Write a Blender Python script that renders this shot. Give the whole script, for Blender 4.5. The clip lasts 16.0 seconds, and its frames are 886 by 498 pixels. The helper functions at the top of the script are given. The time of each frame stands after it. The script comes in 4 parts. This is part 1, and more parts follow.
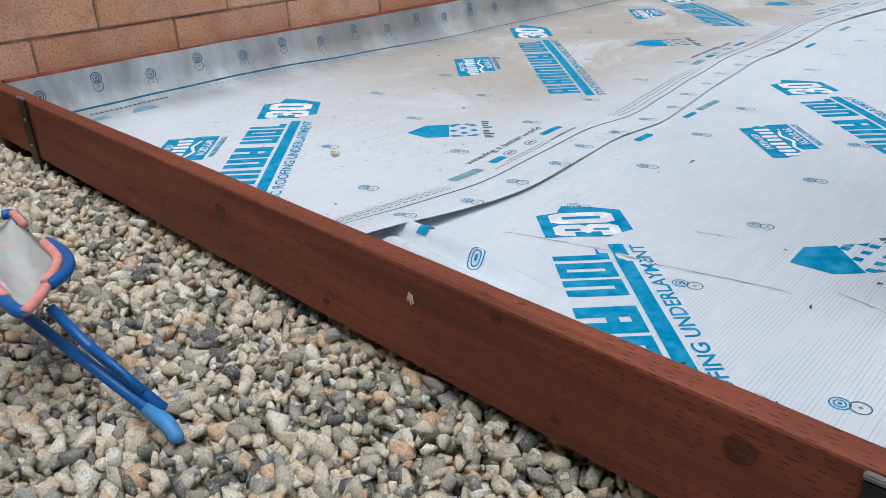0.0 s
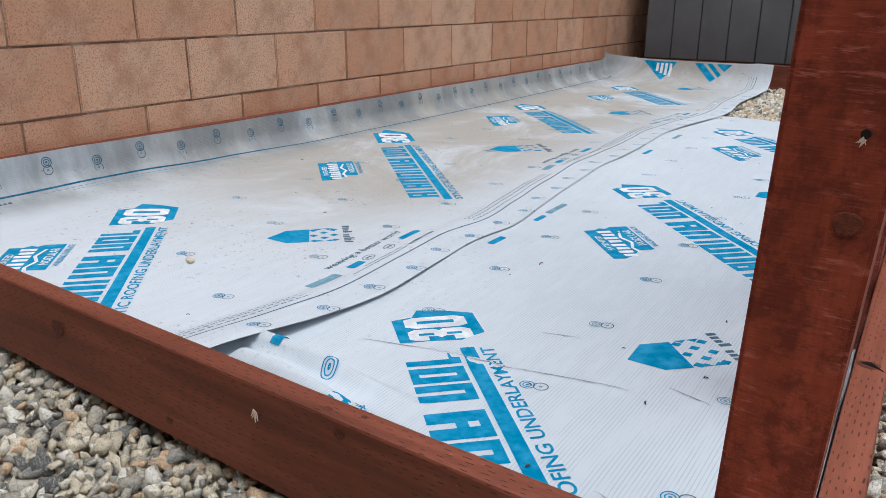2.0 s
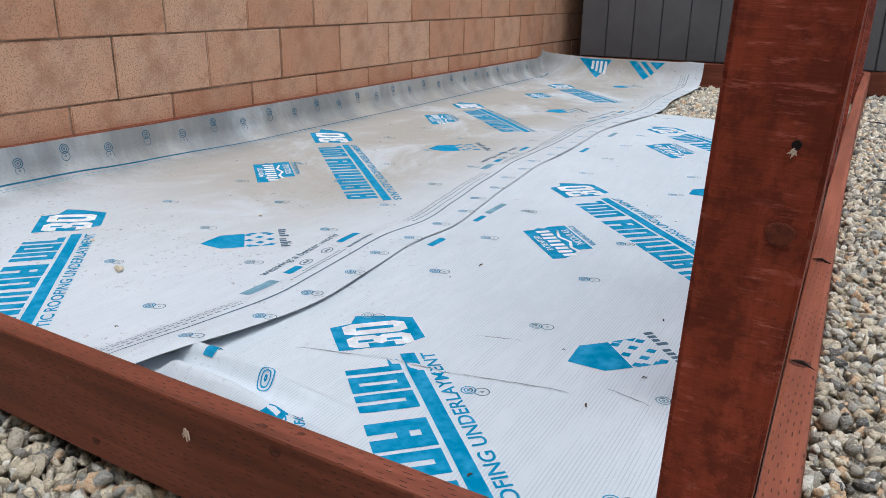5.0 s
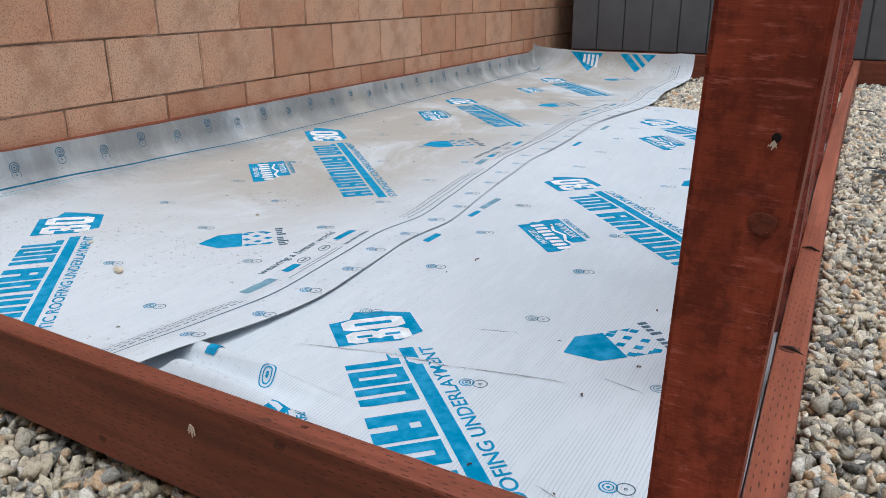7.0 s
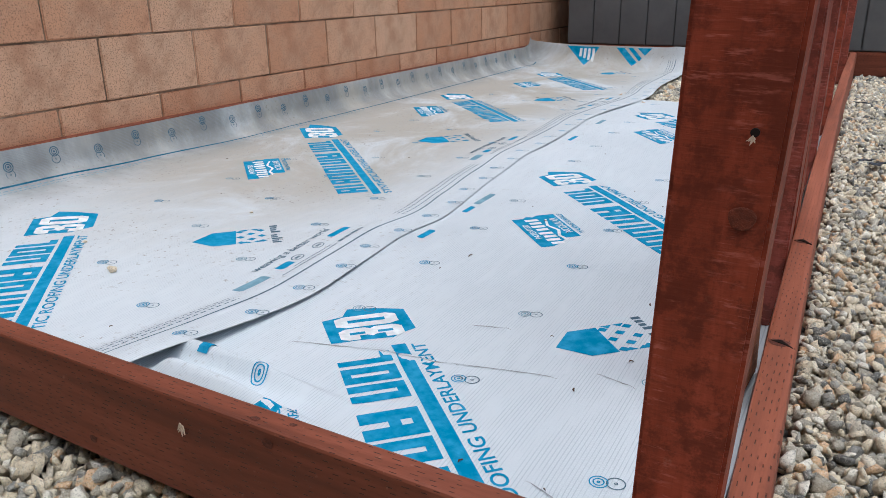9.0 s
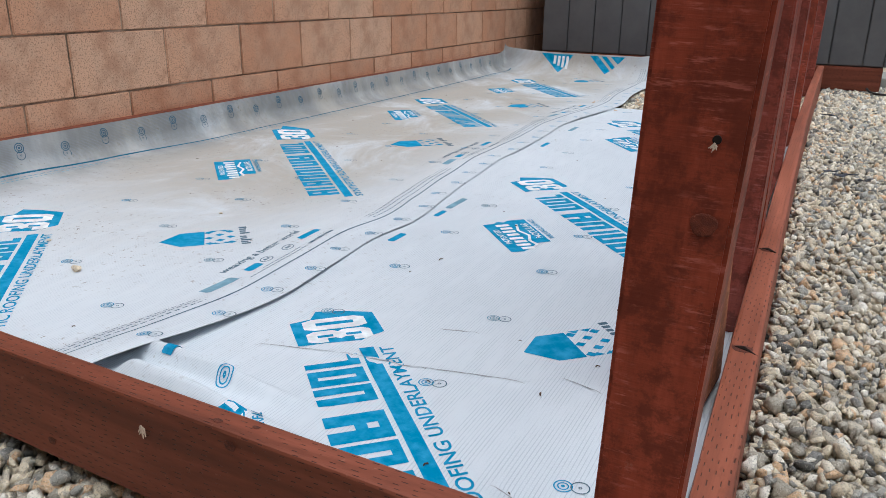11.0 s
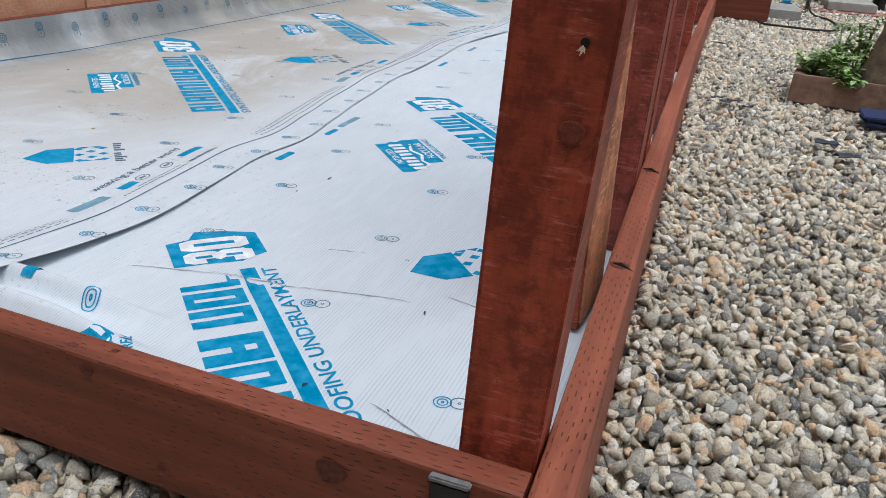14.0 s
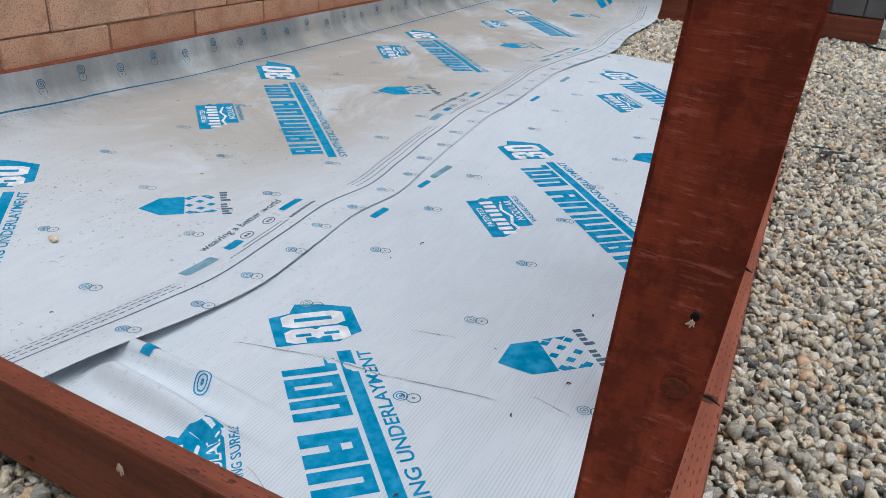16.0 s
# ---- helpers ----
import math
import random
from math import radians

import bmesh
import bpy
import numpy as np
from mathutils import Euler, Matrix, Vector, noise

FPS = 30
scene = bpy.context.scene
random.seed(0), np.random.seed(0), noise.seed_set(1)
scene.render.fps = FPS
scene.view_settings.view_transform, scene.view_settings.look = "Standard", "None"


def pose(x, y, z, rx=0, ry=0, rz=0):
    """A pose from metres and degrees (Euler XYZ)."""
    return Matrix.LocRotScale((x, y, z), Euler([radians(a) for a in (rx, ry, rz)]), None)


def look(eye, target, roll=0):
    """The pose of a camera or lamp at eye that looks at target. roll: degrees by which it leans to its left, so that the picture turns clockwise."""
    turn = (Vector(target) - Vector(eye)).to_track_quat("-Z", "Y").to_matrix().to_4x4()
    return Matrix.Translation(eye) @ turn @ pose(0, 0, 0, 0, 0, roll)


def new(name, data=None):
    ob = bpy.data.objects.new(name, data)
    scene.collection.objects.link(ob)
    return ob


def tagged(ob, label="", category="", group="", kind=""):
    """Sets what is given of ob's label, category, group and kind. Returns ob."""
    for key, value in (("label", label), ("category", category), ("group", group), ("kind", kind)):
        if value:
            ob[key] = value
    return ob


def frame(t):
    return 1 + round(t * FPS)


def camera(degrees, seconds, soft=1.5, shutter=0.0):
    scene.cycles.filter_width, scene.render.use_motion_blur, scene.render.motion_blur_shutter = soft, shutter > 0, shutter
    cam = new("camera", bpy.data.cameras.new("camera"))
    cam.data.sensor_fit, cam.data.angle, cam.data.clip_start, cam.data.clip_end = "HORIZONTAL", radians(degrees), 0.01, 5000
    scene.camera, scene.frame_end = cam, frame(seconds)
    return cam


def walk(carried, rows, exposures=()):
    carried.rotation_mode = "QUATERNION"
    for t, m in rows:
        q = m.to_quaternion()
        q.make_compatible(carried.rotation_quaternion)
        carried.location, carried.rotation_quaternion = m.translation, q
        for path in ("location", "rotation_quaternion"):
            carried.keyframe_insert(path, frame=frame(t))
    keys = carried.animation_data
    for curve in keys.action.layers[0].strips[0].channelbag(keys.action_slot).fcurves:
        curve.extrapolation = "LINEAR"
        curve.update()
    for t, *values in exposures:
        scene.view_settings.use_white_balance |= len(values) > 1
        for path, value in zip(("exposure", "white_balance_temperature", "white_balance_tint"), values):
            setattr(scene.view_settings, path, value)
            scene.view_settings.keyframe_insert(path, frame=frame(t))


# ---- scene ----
cam = camera(60.14, 16.0, soft=0.55)
PATH = [
    (0, (-0.0889, 0.889, 0.5718), (-1.3334, 2.1994, -0.285), -1.96),
    (0.5, (-0.0844, 0.8874, 0.5652), (-1.3032, 2.214, -0.3035), -1.18),
    (1, (-0.0566, 0.8626, 0.5967), (-1.318, 2.2196, -0.1566), -1.89),
    (1.5, (-0.0618, 0.8748, 0.5956), (-1.2729, 2.3117, -0.0889), -1.25),
    (2, (-0.0502, 0.905, 0.5994), (-1.0994, 2.4855, -0.0339), 0.37),
    (2.5, (-0.0727, 0.9346, 0.6135), (-0.9977, 2.6059, 0.0208), 1.92),
    (3, (-0.0724, 0.9355, 0.6058), (-0.9756, 2.6077, -0.017), 3.57),
    (3.5, (-0.0609, 0.931, 0.6061), (-0.9671, 2.5845, -0.0607), 3.28),
    (4, (-0.0607, 0.9311, 0.6051), (-0.9773, 2.586, -0.044), 2.11),
    (6.5, (-0.0493, 0.9103, 0.6108), (-0.9627, 2.568, -0.0357), 0.32),
    (7, (-0.0476, 0.9077, 0.6129), (-0.9537, 2.5675, -0.0382), -0.13),
    (7.5, (-0.0406, 0.9038, 0.62), (-0.9501, 2.5603, -0.0348), -1.16),
    (8, (-0.0442, 0.9111, 0.6215), (-0.9801, 2.5542, -0.0296), -1.75),
    (8.5, (-0.0392, 0.914, 0.6164), (-0.964, 2.56, -0.0436), -1.28),
    (11, (-0.0302, 0.9183, 0.6123), (-0.8742, 2.6106, -0.0388), 0.82),
    (11.5, (-0.0198, 0.9169, 0.6151), (-0.8706, 2.5775, -0.1052), 0.2),
    (12, (-0.0261, 0.9115, 0.6118), (-0.8948, 2.545, -0.1479), 0.63),
    (12.5, (-0.0272, 0.912, 0.6047), (-0.8824, 2.5436, -0.174), 1.23),
    (13, (-0.0318, 0.9066, 0.602), (-0.897, 2.5302, -0.1824), 1.38),
    (13.5, (-0.0307, 0.9373, 0.5983), (-0.7639, 2.6149, -0.2067), 2.83),
    (14, (-0.0111, 0.9523, 0.5925), (-0.5923, 2.68, -0.2305), 3.8),
    (14.5, (-0.0091, 0.948, 0.5953), (-0.6114, 2.6776, -0.2082), 2.35),
    (15, (-0.0074, 0.9404, 0.6098), (-0.6607, 2.6716, -0.1494), 1.09),
    (15.5, (-0.0271, 0.9396, 0.6315), (-0.7514, 2.6412, -0.1301), 2.89),
    (16, (-0.0639, 0.9754, 0.776), (-0.816, 2.6084, -0.1002), 4.41),
]
walk(cam, [(t, look(eye, target, roll)) for t, eye, target, roll in PATH], exposures=((0.0, -0.15, 5850, 7), (15.2, -0.15, 5850, 7), (16.0, -0.34, 5850, 7)))

# ---- light: bright overcast ----
world = bpy.data.worlds.new("overcast_sky")
scene.world = world
world.use_nodes = True
wn, wl = world.node_tree.nodes, world.node_tree.links
sky = wn.new("ShaderNodeTexSky")
sky.sky_type, sky.sun_disc = "NISHITA", False
sky.sun_elevation, sky.sun_rotation = radians(76), radians(118)
sky.air_density, sky.dust_density, sky.ozone_density = 1.0, 6.0, 1.0
veil = wn.new("ShaderNodeHueSaturation")
veil.inputs["Saturation"].default_value = 0.62
wl.new(sky.outputs["Color"], veil.inputs["Color"])
wl.new(veil.outputs["Color"], wn["Background"].inputs["Color"])
wn["Background"].inputs["Strength"].default_value = 0.125
sun = new("sun", bpy.data.lights.new("sun", "SUN"))
sun.data.energy, sun.data.angle, sun.data.color = 1.6, radians(58), (1.0, 0.99, 0.97)
sun.matrix_world = look((0, 0, 0), (-0.21, 0.115, -0.97))


# ---- materials ----
class Nodes:
    """A small node-tree writer."""

    def __init__(self, name, rough=0.7, metal=0.0, spec=0.4):
        self.m = bpy.data.materials.new(name)
        self.m.use_nodes = True
        self.t = self.m.node_tree
        self.b = self.t.nodes["Principled BSDF"]
        self.b.inputs["Roughness"].default_value = rough
        self.b.inputs["Metallic"].default_value = metal
        self.b.inputs["Specular IOR Level"].default_value = spec
        self.co = self.t.nodes.new("ShaderNodeTexCoord").outputs["Object"]

    def put(self, socket, value):
        if hasattr(value, "is_output"):
            self.t.links.new(value, socket)
        elif value is not None:
            socket.default_value = value

    def coords(self, scale=(1, 1, 1), rot=(0, 0, 0), source=None):
        n = self.t.nodes.new("ShaderNodeMapping")
        self.put(n.inputs["Vector"], source or self.co)
        n.inputs["Scale"].default_value, n.inputs["Rotation"].default_value = scale, rot
        return n.outputs["Vector"]

    def noise(self, scale, detail=4, rough=0.55, vec=None, dist=0.0):
        n = self.t.nodes.new("ShaderNodeTexNoise")
        self.put(n.inputs["Vector"], vec or self.co)
        n.inputs["Scale"].default_value, n.inputs["Detail"].default_value = scale, detail
        n.inputs["Roughness"].default_value, n.inputs["Distortion"].default_value = rough, dist
        return n.outputs["Fac"]

    def voronoi(self, scale, vec=None, feature="F1", out="Distance"):
        n = self.t.nodes.new("ShaderNodeTexVoronoi")
        n.feature = feature
        self.put(n.inputs["Vector"], vec or self.co)
        n.inputs["Scale"].default_value = scale
        return n.outputs[out]

    def math(self, op, a, b=None, c=None):
        n = self.t.nodes.new("ShaderNodeMath")
        n.operation = op
        self.put(n.inputs[0], a)
        self.put(n.inputs[1], b)
        self.put(n.inputs[2], c)
        return n.outputs[0]

    def split(self, vec=None):
        n = self.t.nodes.new("ShaderNodeSeparateXYZ")
        self.put(n.inputs[0], vec or self.co)
        return n.outputs

    def ramp(self, fac, stops, mode="LINEAR"):
        n = self.t.nodes.new("ShaderNodeValToRGB")
        self.put(n.inputs["Fac"], fac)
        r = n.color_ramp
        r.interpolation = mode
        while len(r.elements) < len(stops):
            r.elements.new(0.5)
        for e, (p, c) in zip(r.elements, stops):
            e.position = p
            e.color = (*c, 1) if len(c) == 3 else c
        return n.outputs["Color"]

    def mask(self, fac, lo, hi):
        n = self.t.nodes.new("ShaderNodeMapRange")
        n.interpolation_type = "SMOOTHSTEP"
        self.put(n.inputs["Value"], fac)
        n.inputs["From Min"].default_value, n.inputs["From Max"].default_value = lo, hi
        return n.outputs["Result"]

    def mix(self, fac, a, b, blend="MIX"):
        n = self.t.nodes.new("ShaderNodeMix")
        n.data_type, n.blend_type = "RGBA", blend
        self.put(n.inputs["Factor"], fac)
        for s, v in ((n.inputs[6], a), (n.inputs[7], b)):
            self.put(s, (*v, 1) if isinstance(v, tuple) and len(v) == 3 else v)
        return n.outputs[2]

    def object_random(self):
        return self.t.nodes.new("ShaderNodeObjectInfo").outputs["Random"]

    def island(self):
        return self.t.nodes.new("ShaderNodeNewGeometry").outputs["Random Per Island"]

    def bump(self, height, strength=0.4, distance=0.002):
        n = self.t.nodes.new("ShaderNodeBump")
        n.inputs["Strength"].default_value, n.inputs["Distance"].default_value = strength, distance
        self.put(n.inputs["Height"], height)
        self.put(self.b.inputs["Normal"], n.outputs["Normal"])

    def color(self, c):
        self.put(self.b.inputs["Base Color"], (*c, 1) if isinstance(c, tuple) else c)
        return self

    def rough(self, r):
        self.put(self.b.inputs["Roughness"], r)


def redwood(name, along, tint=(0.27, 0.068, 0.037), incised=True, rough=0.62):
    """Red-brown stained lumber; along: the axis of its grain (0 x, 1 y, 2 z)."""
    n = Nodes(name, rough, spec=0.35)
    st = [38.0, 38.0, 38.0]
    st[along] = 2.2
    g = n.noise(1.0, 6, 0.6, n.coords(tuple(st)), 0.4)
    st[along] = 9.0
    fine = n.noise(4.0, 4, 0.6, n.coords(tuple(st)))
    blot = n.noise(5.0, 4, 0.6)
    dark, light = tuple(c * 0.55 for c in tint), tuple(min(1, c * 1.45 + 0.012) for c in tint)
    col = n.ramp(g, [(0.25, dark), (0.5, tint), (0.78, light)])
    col = n.mix(n.math("MULTIPLY", n.mask(fine, 0.5, 0.75), 0.30), col, tuple(c * 0.4 for c in tint))
    col = n.mix(n.math("MULTIPLY", n.mask(blot, 0.45, 0.75), 0.40), col, tuple(c * 0.62 for c in tint))
    wear = n.noise(60.0, 3, 0.7)
    col = n.mix(n.math("MULTIPLY", n.mask(wear, 0.66, 0.76), 0.35), col, (0.42, 0.20, 0.13))
    height = n.math("ADD", n.math("MULTIPLY", g, 0.6), n.math("MULTIPLY", fine, 0.5))
    if not incised:
        # band-saw marks across the grain, dark soaked patches and pale scuffs
        saw = [22.0, 22.0, 22.0]
        saw[along] = 420.0
        marks = n.noise(1.0, 3, 0.6, n.coords(tuple(saw)))
        saw[along] = 75.0
        bands = n.noise(1.0, 4, 0.7, n.coords(tuple(saw)))
        col = n.mix(n.math("MULTIPLY", n.mask(bands, 0.46, 0.66), 0.30), col, tuple(c * 0.40 for c in tint))
        col = n.mix(n.math("MULTIPLY", n.mask(marks, 0.48, 0.66), 0.22), col, tuple(c * 0.45 for c in tint))
        col = n.mix(n.math("MULTIPLY", n.mask(n.noise(24.0, 6, 0.75), 0.44, 0.58), 0.70), col, tuple(c * 0.38 for c in tint))
        saw[along] = 190.0
        scuff = n.math("MULTIPLY", n.mask(n.noise(1.0, 4, 0.75, n.coords(tuple(saw))), 0.50, 0.62), n.mask(n.noise(16.0, 4, 0.7), 0.46, 0.60))
        col = n.mix(n.math("MULTIPLY", scuff, 0.55), col, tuple(min(1, c * 1.6 + 0.09) for c in tint))
        height = n.math("ADD", height, n.math("ADD", n.math("MULTIPLY", marks, 0.4), n.math("MULTIPLY", bands, 0.35)))
    if incised:
        s = n.split()
        a = s[along]
        others = [s[i] for i in range(3) if i != along]
        across = n.math("ADD", others[0], others[1])
        row = n.math("ADD", n.math("DIVIDE", across, 0.0064), n.math("MULTIPLY", n.noise(7.0, 3, 0.6), 1.2))
        rid = n.math("FLOOR", row)
        blur = n.math("MULTIPLY", n.math("SUBTRACT", n.noise(18.0, 3, 0.6), 0.5), 1.4)
        jit = n.math("MULTIPLY", n.math("FRACT", n.math("MULTIPLY", n.math("SINE", n.math("MULTIPLY", rid, 12.99)), 437.5)), 1.0)
        col_at = n.math("ADD", n.math("ADD", n.math("DIVIDE", a, 0.0235), jit), blur)
        slit_a = n.mask(n.math("ABSOLUTE", n.math("SUBTRACT", n.math("FRACT", col_at), 0.5)), 0.20, 0.13)
        slit_b = n.mask(n.math("ABSOLUTE", n.math("SUBTRACT", n.math("FRACT", row), 0.5)), 0.12, 0.05)
        gone = n.mask(n.noise(30.0, 3, 0.6), 0.40, 0.50)
        slit = n.math("MULTIPLY", n.math("MULTIPLY", slit_a, slit_b), gone)
        col = n.mix(n.math("MULTIPLY", slit, 0.88), col, tuple(c * 0.16 for c in tint))
        height = n.math("SUBTRACT", height, n.math("MULTIPLY", slit, 1.6))
    n.color(col)
    n.rough(n.math("ADD", n.math("MULTIPLY", g, 0.2), rough - 0.1))
    n.bump(height, 0.5, 0.0015)
    return n.m


M_FRONT = redwood("stained_lumber_x", 0, (0.205, 0.055, 0.027))
M_RAIL = redwood("stained_lumber_y", 1, (0.31, 0.092, 0.048))
M_POST = redwood("stained_lumber_z", 2, (0.35, 0.060, 0.025), incised=False, rough=0.55)
M_POST_PLAIN = redwood("painted_lumber_z", 2, (0.32, 0.070, 0.044), incised=False, rough=0.5)
M_SAWN = redwood("raw_sawn_lumber", 2, (0.60, 0.24, 0.115), incised=False)


def sheet_material():
    n = Nodes("woven_underlayment", 0.66, spec=0.25)
    s = n.split()
    wob = n.math("MULTIPLY", n.math("SUBTRACT", n.noise(1.6, 3), 0.5), 0.03)
    across = n.math("SUBTRACT", s[0], s[2])
    rib = n.math("FRACT", n.math("DIVIDE", n.math("ADD", across, n.math("MULTIPLY", wob, 0.3)), 0.0056))
    line = n.mask(n.math("ABSOLUTE", n.math("SUBTRACT", rib, 0.5)), 0.15, 0.05)
    broken = n.mask(n.noise(1.0, 3, 0.6, n.coords((60, 9, 9))), 0.32, 0.60)
    line = n.math("MULTIPLY", line, broken)
    big = n.noise(1.9, 5, 0.6)
    col = n.ramp(big, [(0.3, (0.62, 0.67, 0.71)), (0.7, (0.69, 0.74, 0.78))])
    dirt = n.math("MULTIPLY", n.mask(n.noise(2.3, 6, 0.7, n.coords((1, 0.75, 1)), 0.6), 0.24, 0.56),
                  n.math("MULTIPLY", n.mask(s[0], -0.95, -1.5), n.mask(n.math("ADD", s[1], n.math("MULTIPLY", big, 0.8)), 2.15, 3.3)))
    col = n.mix(n.math("MULTIPLY", dirt, 0.95), col, (0.43, 0.40, 0.345))
    # blotchy grey that grows towards the flap along the wall
    flap_grey = n.math("MULTIPLY", n.mask(n.noise(3.0, 5, 0.65, n.coords((1, 1.6, 0.5))), 0.25, 0.7), n.mask(s[0], -1.95, -2.16))
    col = n.mix(n.math("MULTIPLY", flap_grey, 0.95), col, (0.24, 0.245, 0.24))
    speck = n.mask(n.noise(85.0, 4, 0.7), 0.60, 0.67)
    patch = n.math("MULTIPLY", n.mask(n.noise(3.1, 3, 0.5), 0.40, 0.58), n.mask(s[0], -0.55, -1.25))
    col = n.mix(n.math("MULTIPLY", n.math("MULTIPLY", speck, patch), 0.9), col, (0.27, 0.245, 0.21))
    col = n.mix(n.math("MULTIPLY", line, 0.50), col, (0.36, 0.42, 0.48))
    n.color(col)
    weave = n.voronoi(420.0)
    n.bump(n.math("ADD", n.math("MULTIPLY", line, -0.6), n.math("ADD", n.math("MULTIPLY", weave, 0.25), n.math("MULTIPLY", n.noise(14, 5), 1.2))), 0.35, 0.002)
    return n.m


M_SHEET = sheet_material()


def ink(name, c):
    n = Nodes(name, 0.8, spec=0.12)
    fade = n.noise(30.0, 4, 0.65)
    n.color(n.mix(n.mask(fade, 0.35, 0.8), c, tuple(min(1, v * 1.35 + 0.05) for v in c)))
    n.bump(n.voronoi(420.0), 0.2, 0.001)
    return n.m


M_BLUE = ink("blue_print", (0.003, 0.235, 0.43))
M_TEAL = ink("teal_print", (0.006, 0.105, 0.185))
M_PALE = ink("faded_blue_print", (0.16, 0.30, 0.38))
M_DARKINK = ink("slate_print", (0.075, 0.135, 0.185))
M_WHITEINK = ink("white_print", (0.68, 0.70, 0.71))


def block_material():
    n = Nodes("concrete_block", 0.9, spec=0.2)
    r = n.object_random()
    col = n.ramp(r, [(0.0, (0.62, 0.31, 0.18)), (0.5, (0.70, 0.385, 0.235)), (1.0, (0.75, 0.46, 0.30))])
    col = n.mix(n.math("MULTIPLY", n.mask(n.noise(6.0, 5, 0.65), 0.42, 0.72), 0.5), col, (0.58, 0.40, 0.28))
    col = n.mix(n.math("MULTIPLY", n.mask(n.noise(190.0, 3, 0.6), 0.52, 0.63), 0.62), col, (0.27, 0.13, 0.075))
    col = n.mix(n.math("MULTIPLY", n.mask(n.noise(9.0, 5, 0.7), 0.45, 0.65), 0.45), col, (0.40, 0.18, 0.10))
    col = n.mix(n.math("MULTIPLY", n.mask(n.noise(2.2, 4, 0.7, n.coords((1, 1, 0.35))), 0.60, 0.74), 0.5), col, (0.62, 0.52, 0.42))
    n.color(col)
    n.bump(n.math("ADD", n.noise(160, 3, 0.6), n.noise(30, 4)), 0.6, 0.003)
    return n.m


M_BLOCK = block_material()
M_MORTAR = Nodes("mortar", 0.95, spec=0.2)
M_MORTAR.color(M_MORTAR.ramp(M_MORTAR.noise(7, 6, 0.7), [(0.34, (0.13, 0.085, 0.055)), (0.52, (0.34, 0.23, 0.155)), (0.68, (0.55, 0.42, 0.31))]))
M_MORTAR.bump(M_MORTAR.noise(140, 3), 0.6, 0.003)
M_MORTAR = M_MORTAR.m


def stone_material():
    n = Nodes("gravel_stone", 0.85, spec=0.3)
    r = n.island()
    col = n.ramp(r, [(0.0, (0.15, 0.15, 0.14)), (0.07, (0.44, 0.40, 0.32)), (0.22, (0.76, 0.655, 0.48)), (0.38, (0.86, 0.75, 0.56)), (0.51, (0.42, 0.41, 0.365)), (0.60, (0.66, 0.60, 0.48)),
                     (0.71, (0.90, 0.82, 0.66)), (0.80, (0.80, 0.55, 0.33)), (0.88, (0.27, 0.265, 0.245)), (0.92, (0.93, 0.88, 0.76))], "CONSTANT")
    col = n.mix(n.math("MULTIPLY", n.mask(n.noise(330, 5, 0.8), 0.53, 0.59), 0.55), col, (0.08, 0.072, 0.06))
    col = n.mix(n.math("MULTIPLY", n.mask(n.noise(420, 5, 0.8, n.coords((1, 1, 1), (0.5, 0.3, 0.9))), 0.53, 0.60), 0.55), col, (0.90, 0.85, 0.75))
    col = n.mix(n.math("MULTIPLY", n.mask(n.noise(60, 4, 0.65), 0.54, 0.72), 0.35), col, (0.25, 0.22, 0.17))
    n.color(col)
    n.bump(n.math("ADD", n.noise(260, 5, 0.75), n.noise(80, 4)), 0.9, 0.0035)
    return n.m


M_STONE = stone_material()


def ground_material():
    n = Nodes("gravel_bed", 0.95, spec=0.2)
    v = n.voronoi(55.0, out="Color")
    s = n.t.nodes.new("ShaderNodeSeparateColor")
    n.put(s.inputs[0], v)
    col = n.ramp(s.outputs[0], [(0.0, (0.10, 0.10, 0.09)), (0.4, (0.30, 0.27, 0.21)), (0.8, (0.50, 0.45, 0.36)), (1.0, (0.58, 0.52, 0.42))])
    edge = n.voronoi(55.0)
    # near-black between the cells paints the shade in the gaps between stones
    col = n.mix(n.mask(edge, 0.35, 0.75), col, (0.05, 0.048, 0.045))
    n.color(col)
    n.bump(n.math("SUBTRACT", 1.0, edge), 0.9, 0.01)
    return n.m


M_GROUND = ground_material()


def plain(name, c, rough=0.6, metal=0.0, var=0.25, scale=18.0, bump=0.2, c2=None):
    n = Nodes(name, rough, metal)
    f = n.noise(scale, 5, 0.65)
    n.color(n.ramp(f, [(0.3, tuple(v * (1 - var) for v in c)), (0.7, c2 or tuple(min(1, v * (1 + var)) for v in c))]))
    n.bump(n.noise(scale * 8, 3), bump, 0.001)
    return n.m


M_SIDING = plain("grey_painted_siding", (0.135, 0.138, 0.140), 0.6, var=0.12, scale=6)
M_BLACK = plain("black_coated_steel", (0.015, 0.015, 0.016), 0.5, var=0.3, scale=60)
M_STEEL = plain("worn_steel_edge", (0.22, 0.22, 0.21), 0.55, 0.4, scale=120)
M_TUBE = plain("blue_enamel_tube", (0.012, 0.11, 0.36), 0.35, var=0.15, scale=40)
M_CAP = plain("light_blue_plastic_cap", (0.07, 0.26, 0.55), 0.45, var=0.1, scale=30)
M_PINK = plain("pink_binding", (0.72, 0.30, 0.25), 0.8, var=0.12, scale=90)
M_SCRAP = plain("dark_plastic_scrap", (0.045, 0.05, 0.06), 0.5, var=0.3, scale=20)
M_CONCRETE = plain("pale_concrete", (0.40, 0.39, 0.35), 0.9, var=0.2, scale=20, bump=0.5)
M_PAVING = plain("red_paving", (0.38, 0.17, 0.13), 0.9, var=0.2, scale=9, bump=0.5)
